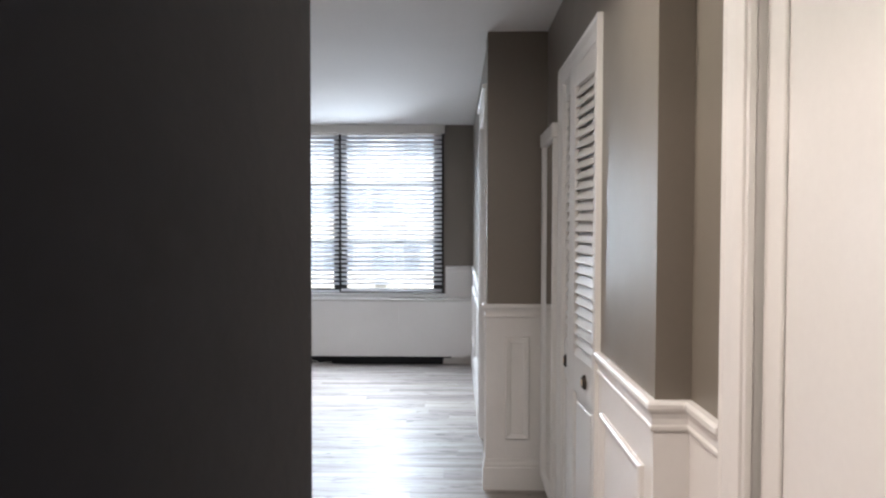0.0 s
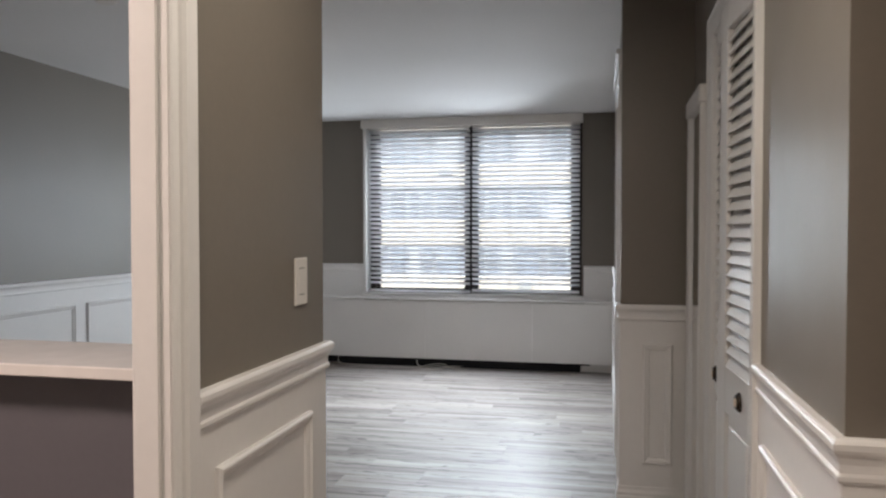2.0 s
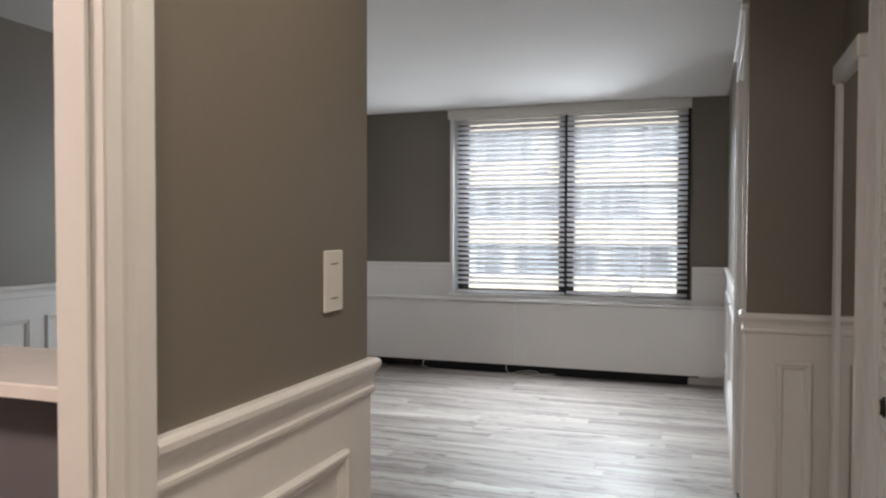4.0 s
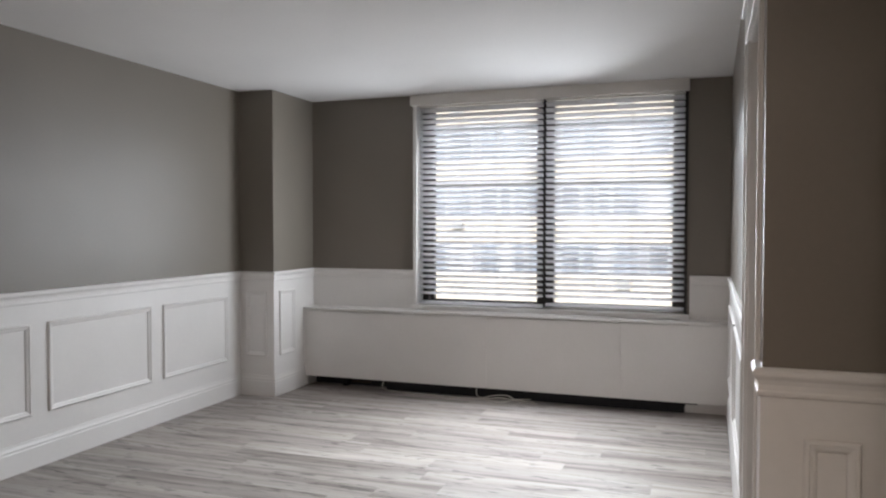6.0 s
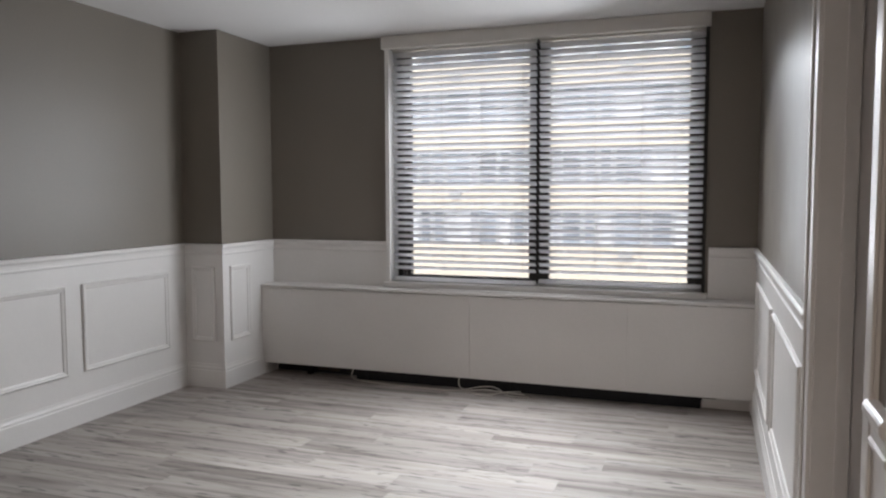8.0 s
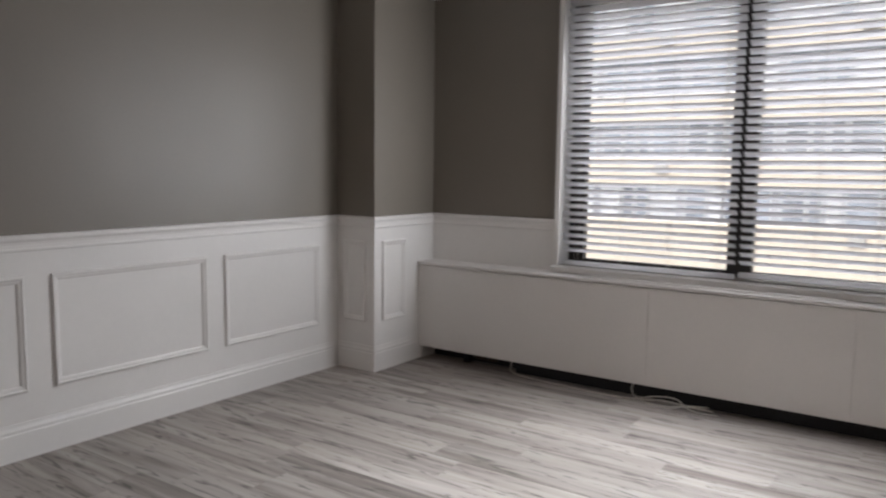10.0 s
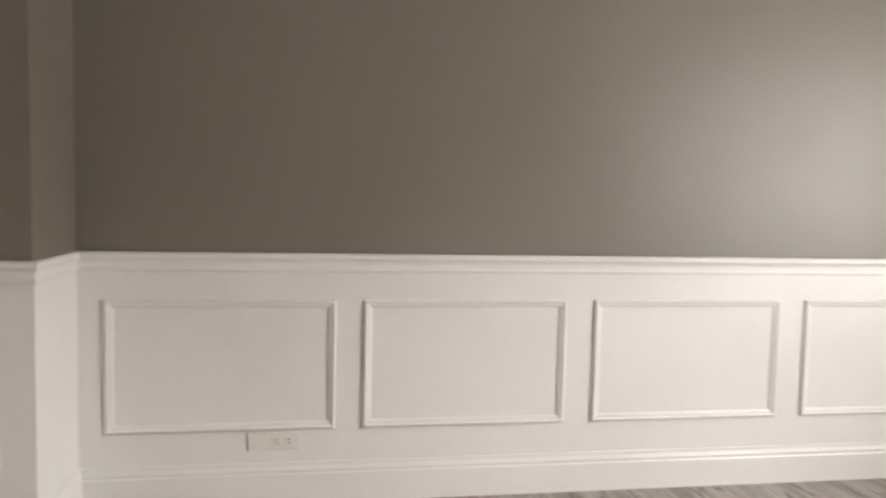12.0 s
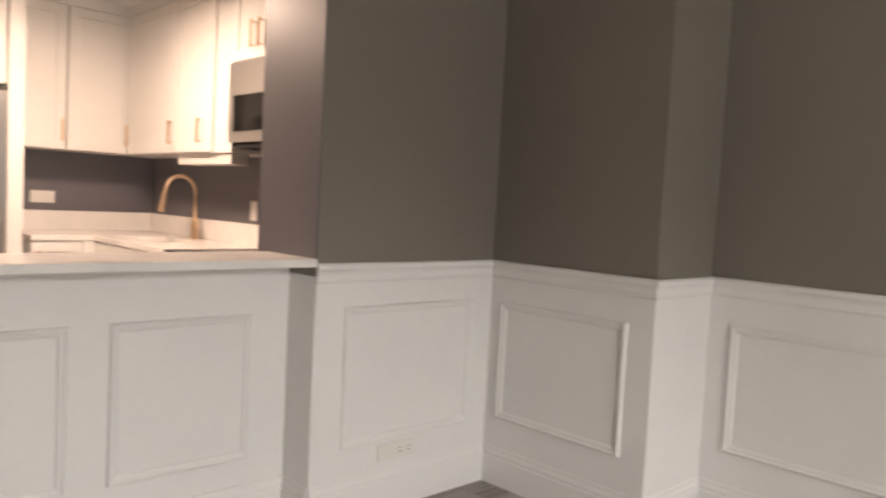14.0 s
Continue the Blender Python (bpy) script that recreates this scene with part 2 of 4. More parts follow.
# ---- shell ----
CH = 2.435     # ceiling
RAIL = 0.997   # top of the chair rail
T = 0.12
LX, RX, NY = -2.55, 1.166, 6.70
HX, JX, JY = 1.474, 1.561, 0.772
SW0, SW1 = 0.258, 0.328        # partition between hall and kitchen
KDY, SWE = 0.645, 1.400        # its ends
PY0, PY1 = 0.905, 1.32         # pass-through pier
PX = -1.182
KX, KY = -1.93, -1.92          # kitchen walls
EY = -1.75                     # entry wall
WX0, WX1, WZ0, WZ1 = -1.262, 0.855, 0.715, 2.40
HWY, RXN = 2.97, 1.158          # end wall of the hall and the corner beside it
DY0, DY1, DH = 3.17, 3.93, 2.05
CY0, CY1, CHT = 1.530, 2.345, 2.045   # louvered closet
QY0, QY1 = -0.36, 0.448             # white closet door near the entry

ceiling = setting("ceiling", boxes((-3.0, 2.6, -3.2, NY + 0.25, CH, CH + 0.15)), CEIL,
                  "flat white painted ceiling over the whole flat", "ceiling")
floor = setting("floor", boxes((-3.0, 2.6, -3.2, NY + 0.25, -0.15, -0.012)), SUBFLOOR,
                "grey wood-look vinyl plank floor", "floor")

wall_west = setting("wall_west", boxes((LX - T, LX, PY1, NY + 0.2, -0.02, CH)), GREY,
                    "taupe grey living room wall above white wainscot", "wall")
wall_column_far = setting("wall_column_far", boxes((LX, -2.24, 6.065, NY, -0.02, CH)), GREY,
                          "taupe grey boxed column with white wainscot in the window corner", "wall")
wall_column_near = setting("wall_column_near", boxes((LX, -2.125, PY1, 2.14, -0.02, CH)), GREY,
                           "taupe grey boxed column with white wainscot beside the kitchen", "wall")
wall_pier = setting("wall_pier", boxes((LX, PX - 0.004, PY0 + 0.004, PY1, -0.02, CH)), GREY,
                    "taupe grey wall end beside the kitchen pass-through", "wall")
part("pass_through_jamb", boxes((PX - 0.004, PX, PY0, PY1 - 0.003, 1.014, CH)), MAUVE, wall_pier, "mauve grey painted reveal")
part("kitchen_face", boxes((KX, PX - 0.004, PY0, PY0 + 0.004, 0, CH)), MAUVE, wall_pier)
wall_north = setting("wall_north", boxes(
    (LX, WX0, NY, NY + 0.2, -0.02, CH), (WX1, RX + T, NY, NY + 0.2, -0.02, CH),
    (WX0, WX1, NY, NY + 0.2, -0.02, WZ0), (WX0, WX1, NY, NY + 0.2, WZ1, CH)), GREY,
    "taupe grey window wall with white wainscot", "wall")
wall_east = setting("wall_east", boxes(
    (RXN, RX + T, HWY + T, DY0, -0.02, CH), (RX, RX + T, DY1, NY, -0.02, CH), (RX, RX + T, DY0, DY1, DH, CH),
    (RXN, HX + T, HWY, HWY + T, -0.02, CH)), GREY,
    "taupe grey living room wall with a white cased doorway", "wall")
wall_hall_east = setting("wall_hall_east", boxes(
    (HX, HX + T, JY, CY0, -0.02, CH), (HX, HX + T, CY1, HWY, -0.02, CH), (HX, HX + T, CY0, CY1, CHT, CH),
    (JX, JX + T, QY1, JY, -0.02, CH), (JX, JX + T, EY, QY0, -0.02, CH), (JX, JX + T, QY0, QY1, CHT, CH)), GREY,
    "taupe grey hall wall with white wainscot", "wall")
wall_partition = setting("wall_partition", boxes((SW0 + 0.004, SW1, KDY + 0.012, SWE, -0.02, CH),
                                                 (SW0 + 0.004, SW1, -0.30, KDY + 0.012, 2.05, CH),
                                                 (SW0 + 0.004, SW1, EY, -0.30, -0.02, CH)), GREY,
                         "taupe grey partition between the hall and the kitchen", "wall")
part("kitchen_face", boxes((SW0, SW0 + 0.004, KDY + 0.012, PY0, 0, CH)), MAUVE, wall_partition)
wall_entry = setting("wall_entry", boxes((SW0, 0.58, EY - T, EY, -0.02, CH), (1.46, JX + T, EY - T, EY, -0.02, CH),
                                         (0.58, 1.46, EY - T, EY, 2.06, CH)), GREY, "taupe grey entry wall", "wall")
wall_corridor = setting("wall_corridor", boxes((SW0 - T, 2.0, -3.1, -3.0, -0.02, CH), (SW0 - T, SW0, -3.0, EY - T, -0.02, CH),
                                               (JX + T, JX + 2 * T, -3.0, EY - T, -0.02, CH)), WHITE,
                        "plain white corridor wall outside the flat", "wall")
wall_kitchen = setting("wall_kitchen", boxes((KX - T, KX, KY - T, PY0, -0.02, CH), (KX, SW0, KY - T, KY, -0.02, CH)), MAUVE,
                       "mauve grey kitchen walls", "wall")
wall_half = setting("wall_half", boxes((PX, SW0, 1.085, 1.147, -0.02, 0.982)), WHITE,
                    "white panelled half wall below the bar counter", "wall")
part("kitchen_face", boxes((PX, SW0, 1.080, 1.085, 0, 0.982)), MAUVE, wall_half, "mauve grey kitchen side")
# rooms behind the doorway and the closets, closed
wall_side_room = setting("wall_side_room", boxes((2.45, 2.55, -1.75, NY, -0.02, CH), (RX + T, 2.45, NY - 0.1, NY, -0.02, CH),
                                                 (HX + T, 2.45, 2.85, HWY, -0.02, CH), (JX + T, 2.45, EY - 0.1, EY, -0.02, CH)), CEIL,
                         "plain pale walls of the room beyond the doorway", "wall")

# ---- wainscot, chair rail, baseboard ----
RAILP = [(0, RAIL - 0.075), (0.010, RAIL - 0.075), (0.0135, RAIL - 0.070), (0.0135, RAIL - 0.063), (0.010, RAIL - 0.058),
         (0.010, RAIL - 0.044), (0.014, RAIL - 0.032), (0.021, RAIL - 0.024), (0.0235, RAIL - 0.018), (0.0235, RAIL - 0.008),
         (0.020, RAIL - 0.003), (0.016, RAIL), (0, RAIL)]
BASEP = [(0, 0), (0.017, 0), (0.017, 0.118), (0.014, 0.124), (0.015, 0.136), (0.010, 0.150), (0.008, 0.166), (0, 0.166)]
BOARDP = [(0, 0), (0.005, 0), (0.005, RAIL - 0.05), (0, RAIL - 0.05)]
MOULDP = [(0, 0), (0, 0.010), (0.005, 0.015), (0.011, 0.015), (0.015, 0.010), (0.022, 0.009), (0.030, 0.005), (0.032, 0)]


def wainscot(wall, pts, rail=True, base=True, board=True, lift=0.0):
    pts = [(x, y, 0) for x, y in pts]
    if board:
        part("wainscot_board", sweep(bmesh.new(), pts, (0, 0, 1), [(a, b + lift if b > 0.5 else b) for a, b in BOARDP]), WHITE, wall, "smooth white painted wainscot")
    if rail:
        part("chair_rail", sweep(bmesh.new(), pts, (0, 0, 1), [(a, b + lift) for a, b in RAILP]), WHITE, wall, "white moulded chair rail")
    if base:
        part("baseboard", sweep(bmesh.new(), pts, (0, 0, 1), BASEP), WHITE, wall, "white moulded baseboard")


def panel(wall, axis, at, facing, a0, a1, z0, z1):
    """A rectangle of picture-frame moulding on the wainscot; at is the wall's plane, facing +1 or -1 along its normal."""
    at += facing * 0.005
    if axis == "x":
        pts, up = [(at, a0, z0), (at, a1, z0), (at, a1, z1), (at, a0, z1)], (facing, 0, 0)
    else:
        pts, up = [(a0, at, z0), (a1, at, z0), (a1, at, z1), (a0, at, z1)], (0, facing, 0)
    centre = sum((Vector(p) for p in pts), Vector()) / 4
    d = Vector(pts[1]) - Vector(pts[0])
    inward = (centre - Vector(pts[0]))
    side = 1 if Vector(up).cross(d).dot(inward) > 0 else -1
    part("panel_moulding", sweep(bmesh.new(), pts, up, MOULDP, True, side), WHITE, wall)


wainscot(wall_pier, [(PX, PY1), (-2.125, PY1)])
wainscot(wall_pier, [(PX - 0.004, 1.147), (PX - 0.004, PY1)], rail=False)
wainscot(wall_column_near, [(-2.125, PY1), (-2.125, 2.14), (LX, 2.14)])
wainscot(wall_west, [(LX, 2.14), (LX, 6.065)])
wainscot(wall_column_far, [(LX, 6.065), (-2.24, 6.065), (-2.24, NY)])
wainscot(wall_north, [(-2.24, NY), (WX0 - 0.03, NY)], base=False)
wainscot(wall_north, [(WX1 + 0.03, NY), (RX, NY)], base=False)
wainscot(wall_east, [(RX, NY), (RX, DY1 + 0.09)])
wainscot(wall_east, [(RXN, DY0 - 0.09), (RXN, HWY), (HX, HWY)])
wainscot(wall_hall_east, [(HX, CY0 - 0.07), (HX, JY), (JX, JY), (JX, QY1 + 0.085)])
wainscot(wall_partition, [(SW1, KDY + 0.071), (SW1, SWE), (SW0 + 0.004, SWE)], lift=0.030)
wainscot(wall_half, [(SW0, 1.147), (PX, 1.147)], rail=False, board=False)

for y0, y1 in ((2.242, 3.106), (3.216, 4.051), (4.173, 5.017), (5.137, 5.877)):
    panel(wall_west, "x", LX, 1, y0, y1, 0.299, 0.814)
panel(wall_column_near, "x", -2.125, 1, 1.392, 2.034, 0.300, 0.820)
panel(wall_pier, "y", PY1, 1, -2.0, -1.315, 0.285, 0.83)
panel(wall_column_far, "x", -2.24, 1, 6.135, 6.37, 0.320, 0.84)
panel(wall_column_far, "y", 6.065, -1, -2.49, -2.30, 0.320, 0.84)
panel(wall_half, "y", 1.142, 1, -1.03, -0.525, 0.265, 0.80)
panel(wall_half, "y", 1.142, 1, -0.40, 0.10, 0.265, 0.80)
panel(wall_east, "y", HWY, -1, 1.256, 1.386, 0.272, 0.822)
panel(wall_east, "x", RX, -1, 4.14, 5.20, 0.300, 0.82)
panel(wall_east, "x", RX, -1, 5.32, 6.38, 0.300, 0.82)
panel(wall_hall_east, "x", HX, -1, 0.850, 1.382, 0.300, 0.812)
panel(wall_partition, "x", SW1, 1, 0.796, 1.282, 0.300, 0.862)

# ---- door casings ----
CASEP = [(0, 0), (0, 0.019), (0.012, 0.021), (0.020, 0.017), (0.055, 0.014), (0.068, 0.011), (0.078, 0.009), (0.085, 0.007), (0.085, 0)]


BANDP = [(0, 0), (0, 0.020), (0.004, 0.023), (0.058, 0.023), (0.066, 0.017), (0.070, 0.011), (0.094, 0.010), (0.100, 0.007), (0.100, 0)]


def casing(name, axis, at, facing, a0, a1, top, width, label, owner, profile=CASEP):
    """Mitred trim round three sides of an opening, its thick edge outward."""
    k = width / profile[-1][0]
    prof = [(a * k, b) for a, b in profile]
    o0, o1, ot = a0 - width, a1 + width, top + width
    if axis == "x":
        pts, up = [(at, o0, 0), (at, o0, ot), (at, o1, ot), (at, o1, 0)], (facing, 0, 0)
    else:
        pts, up = [(o0, at, 0), (o0, at, ot), (o1, at, ot), (o1, at, 0)], (0, facing, 0)
    d, inward = Vector(pts[1]) - Vector(pts[0]), Vector(pts[2]) - Vector(pts[1])
    side = 1 if Vector(up).cross(d).dot(inward) > 0 else -1
    return part(name, sweep(bmesh.new(), pts, up, prof, False, side), WHITE, owner, label)


def jamb(owner, axis, at0, at1, a0, a1, top):
    """The lining of an opening through a wall."""
    t = 0.012
    for s in ((a0, a0 + t, 0, top), (a1 - t, a1, 0, top), (a0 + t, a1 - t, top - t, top)):
        if axis == "x":
            part("jamb", boxes((at0, at1, s[0], s[1], s[2], s[3])), WHITE, owner)
        else:
            part("jamb", boxes((s[0], s[1], at0, at1, s[2], s[3])), WHITE, owner)


def flat_casing(owner, at, a0, a1, top, width):
    """Flat boards with a raised outer band on both sides of an opening in an east wall, under a taller head with a cap."""
    for lo, hi, outer in ((a0 - width, a0, 0), (a1, a1 + width, 1)):
        band = (lo, lo + 0.022) if outer == 0 else (hi - 0.022, hi)
        part("casing", boxes((at - 0.014, at, lo, hi, 0, top), bevel=0.0015), WHITE, owner, "white flat casing")
        part("casing_band", boxes((at - 0.021, at - 0.0145, band[0], band[1], 0, top), bevel=0.002), WHITE, owner)
    part("head_casing", boxes((at - 0.020, at, a0 - width - 0.004, a1 + width + 0.004, top, top + 0.105), bevel=0.002), WHITE, owner,
         "white head board over the door")
    part("head_cap", boxes((at - 0.034, at, a0 - width - 0.016, a1 + width + 0.016, top + 0.105, top + 0.128), bevel=0.004), WHITE, owner)


doorway = tagged(new("door_1"), "white cased open doorway off the living room", "doorway", kind="structure")
flat_casing(doorway, RX, DY0, DY1, DH, 0.09)
jamb(doorway, "x", RX - 0.003, RX + T + 0.003, DY0, DY1, DH)
for y0, y1 in ((DY0 + 0.012, DY0 + 0.022), (DY1 - 0.022, DY1 - 0.012)):
    part("door_stop", boxes((RX + 0.052, RX + 0.088, y0, y1, 0, DH - 0.022), bevel=0.002), WHITE, doorway)
part("door_stop", boxes((RX + 0.052, RX + 0.088, DY0 + 0.012, DY1 - 0.012, DH - 0.022, DH - 0.012), bevel=0.002), WHITE, doorway)

kitchen_doorway = tagged(new("door_2"), "white cased opening into the kitchen", "doorway", kind="structure")
casing("casing", "x", SW1, 1, -0.30, KDY + 0.002, 2.05, 0.069, "white banded casing", kitchen_doorway, BANDP)
part("jamb", boxes((SW0 - 0.002, SW1 + 0.004, KDY, KDY + 0.0118, 0, 2.05)), WHITE, kitchen_doorway)
part("jamb_bead", boxes((SW0 + 0.004, SW1 - 0.014, KDY - 0.007, KDY, 0, 2.05), bevel=0.003), WHITE, kitchen_doorway)
part("jamb", boxes((SW0 - 0.002, SW1 + 0.003, -0.312, -0.30, 0, 2.05)), WHITE, kitchen_doorway)

closet_doorway = tagged(new("door_3"), "white casing of the louvered closet", "doorway", kind="structure")
casing("casing", "x", HX, -1, CY0, CY1, CHT, 0.07, "white moulded casing", closet_doorway)
jamb(closet_doorway, "x", HX - 0.003, HX + T, CY0, CY1, CHT)

white_door = tagged(new("door_4"), "white painted closed door with moulded casing by the entry", "door", kind="structure")
casing("casing", "x", JX, -1, QY0, QY1, CHT, 0.085, "white moulded casing", white_door)
for y0, y1 in ((QY0, QY0 + 0.012), (QY1 - 0.012, QY1)):
    part("jamb", boxes((JX - 0.001, JX + 0.10, y0, y1, 0, CHT)), WHITE, white_door)
part("jamb_bead", boxes((JX - 0.004, JX + 0.012, QY1 - 0.019, QY1 - 0.0125, 0, CHT - 0.012), bevel=0.002), WHITE, white_door)
part("jamb", boxes((JX - 0.001, JX + 0.10, QY0 + 0.012, QY1 - 0.012, CHT - 0.012, CHT)), WHITE, white_door)
part("gap", boxes((JX + 0.055, JX + 0.060, QY0 + 0.012, QY1 - 0.012, 0, CHT - 0.012)), SLOT, white_door, "dark gap round the leaf")
leaf = part("door_leaf", boxes((JX + 0.036, JX + 0.054, QY0 + 0.020, QY1 - 0.022, 0.008, CHT - 0.02), bevel=0.002), WHITE, white_door)
for y0, y1 in ((QY0 + 0.020, QY0 + 0.11), (QY1 - 0.105, QY1 - 0.022)):
    part("stile", boxes((JX + 0.028, JX + 0.0355, y0, y1, 0.008, CHT - 0.02), bevel=0.002), WHITE, leaf)
for z0, z1 in ((0.008, 0.20), (CHT - 0.14, CHT - 0.02)):
    part("rail", boxes((JX + 0.028, JX + 0.0355, QY0 + 0.111, QY1 - 0.106, z0, z1), bevel=0.002), WHITE, leaf)

# ---- entry door, standing open ----
entry_door = thing("entry_door", "charcoal black painted entry door standing open in the hall", "door", place=(0.62, -1.70, 0))
edge = Vector((0.949, -0.805, 0)) - Vector((0.62, -1.70, 0))
entry_door.rotation_euler = (0, 0, math.atan2(edge.y, edge.x))
part("leaf", boxes((0, edge.length, -0.0, 0.044, 0.01, 2.04), bevel=0.002), CHARCOAL, entry_door)
part("handle_plate", boxes((edge.length - 0.09, edge.length - 0.04, 0.044, 0.050, 0.92, 1.10), bevel=0.002), DARKBRASS, entry_door)
hb = bmesh.new()
cyl(hb, (edge.length - 0.065, 0.05, 1.0), (edge.length - 0.065, 0.085, 1.0), 0.012)
cyl(hb, (edge.length - 0.065, 0.080, 1.0), (edge.length - 0.19, 0.080, 1.0), 0.010)
part("handle", hb, DARKBRASS, entry_door)

# ---- louvered closet doors ----


def louver_door(hinge, free, near_stile, far_stile, knob):
    """One bifold leaf between two points of its face; knob is its distance from the first."""
    d0 = Vector(free) - Vector(hinge)
    w = d0.length
    d = thing("louvered_door", "white louvered bifold closet door, slightly ajar, with a lower panel", "closet door", "bifold closet doors",
              (*hinge, 0.012))
    d.rotation_euler = (0, 0, math.atan2(d0.y, d0.x) - math.pi / 2)
    h = CHT - 0.022
    s0, s1 = near_stile, w - far_stile
    x0, x1 = 0.0, 0.034
    part("stile", boxes((x0, x1, 0, s0, 0, h), bevel=0.002), WHITE, d)
    part("stile", boxes((x0, x1, s1, w, 0, h), bevel=0.002), WHITE, d)
    for z0, z1 in ((0, 0.16), (0.757, 0.900), (h - 0.080, h)):
        part("rail", boxes((x0, x1, s0, s1, z0, z1), bevel=0.0015), WHITE, d)
    bm = boxes((x0 + 0.012, x1 - 0.008, s0, s1, 0.16, 0.757))
    box(bm, x0 + 0.004, x0 + 0.0115, s0 + 0.035, s1 - 0.035, 0.195, 0.722, bevel=0.006)
    part("lower_panel", bm, WHITE, d)
    n = 26
    z0, z1 = 0.900, h - 0.080
    pitch = (z1 - z0) / n
    me = None
    for i in range(n):
        zc = z0 + (i + 0.5) * pitch
        if me is None:
            bm = bmesh.new()
            box(bm, -0.0245, 0.0245, s0 - 0.004, s1 + 0.004, -0.003, 0.003, bevel=0.002)
            bmesh.ops.rotate(bm, verts=bm.verts, cent=(0, 0, 0), matrix=Matrix.Rotation(radians(-64), 3, "Y"))
            s = part("slat", bm, WHITE, d)
            me = s.data
        else:
            s = new("slat", me)
            s.parent = d
        s.location = (0.0145, 0, zc)
    # white board added behind the slats to lighten the gaps between them
    part("backing", boxes((0.0335, 0.037, s0, s1, 0.900, h - 0.080)), WHITE, d)
    kb = bmesh.new()
    cyl(kb, (0.001, knob, 0.828), (-0.006, knob, 0.828), 0.029, 28, 0.026)
    cyl(kb, (-0.006, knob, 0.828), (-0.012, knob, 0.828), 0.023, 28, 0.020)
    knob_ob = part("knob", kb, DARKBRASS, d, "dark bronze round pull")
    kc = bmesh.new()
    cyl(kc, (-0.011, knob, 0.828), (-0.0135, knob, 0.828), 0.013, 20)
    part("knob_face", kc, BRASS, knob_ob)
    return d


FOLD = (HX - 0.024, 2.000)
louver_door((HX + 0.004, CY0 + 0.014), FOLD, 0.070, 0.085, 0.175)
louver_door((FOLD[0], FOLD[1] + 0.004), (HX + 0.004, CY1 - 0.014), 0.052, 0.052, 0.16)
setting("wall_closet", boxes((HX + 0.62, HX + 0.66, JY, 2.85, -0.02, CH)), CEIL, "plain back wall of the closet", "wall")

# ---- framed mirror on the hall wall ----
mirror = thing("wall_mirror", "tall mirror in a white moulded frame on the hall wall", "mirror", place=(HX - 0.022, 0, 0))
MY0, MY1, MZ0, MZ1 = 2.430, 2.890, 0.10, 1.875
part("backing", boxes((0.0, 0.020, MY0 + 0.03, MY1 - 0.03, MZ0 + 0.03, MZ1 - 0.03)), WHITE, mirror)
part("mirror_glass", boxes((-0.004, -0.0005, MY0 + 0.05, MY1 - 0.05, MZ0 + 0.05, MZ1 - 0.05)), MIRROR, mirror, "silvered mirror glass")
fb = bmesh.new()
sweep(fb, [(0, MY0, MZ0), (0, MY1, MZ0), (0, MY1, MZ1), (0, MY0, MZ1)], (-1, 0, 0),
      [(0, -0.02), (0, 0.014), (0.012, 0.018), (0.045, 0.012), (0.055, 0.004), (0.055, -0.02)], True, -1)
part("frame", fb, WHITE, mirror)
part("crown", boxes((-0.024, 0.02, MY0 - 0.008, MY1 + 0.010, MZ1 - 0.06, MZ1 + 0.01), bevel=0.006), WHITE, mirror)

# ---- light switch ----
switch = thing("light_switch", "white rocker light switch plate on the grey partition", "light switch", place=(SW1, 1.238, 1.204))
part("plate", boxes((0, 0.006, -0.037, 0.037, -0.060, 0.060), bevel=0.002), PLASTIC, switch)
part("rocker_gap", boxes((0.0055, 0.0066, -0.0155, 0.0155, -0.0345, 0.0345)), SLOT, switch, "dark gap round the rocker")
part("rocker", boxes((0.0062, 0.0078, -0.0168, 0.0168, -0.0325, 0.0325), bevel=0.0006), PLASTIC, switch)

# ---- wall outlets ----


def outlet(place, along, out, length, height, label):
    """A low wall outlet; along and out are unit axes."""
    o = thing("wall_outlet", label, "outlet", place=place)
    a, n = Vector(along), Vector(out)
    up = Vector((0, 0, 1))
    base = Matrix((a, n, up)).transposed()

    def slab(l, h, d0, d1, ca=0.0, cz=0.0, bev=0.0015):
        bm = bmesh.new()
        box(bm, ca - l / 2, ca + l / 2, d0, d1, cz - h / 2, cz + h / 2, bevel=bev)
        bmesh.ops.transform(bm, matrix=base.to_4x4(), verts=bm.verts)
        bmesh.ops.recalc_face_normals(bm, faces=bm.faces)
        return bm
    part("plate", slab(length, height, 0, 0.008), PLASTIC, o)
    for c in (0.012, 0.058):
        part("socket", slab(0.034, height * 0.5, 0.008, 0.0105, c), PLASTIC, o)
        for dz in (-0.007, 0.007):
            part("slot", slab(0.010, 0.003, 0.0100, 0.0112, c, dz, 0), SLOT, o)
    return o


outlet((LX + 0.005, 2.869, 0.254), (0, 1, 0), (1, 0, 0), 0.196, 0.068, "white wide horizontal outlet on the white wainscot")
outlet((-1.60, PY1 + 0.005, 0.235), (-1, 0, 0), (0, 1, 0), 0.196, 0.068, "white horizontal outlet low on the kitchen wall end")

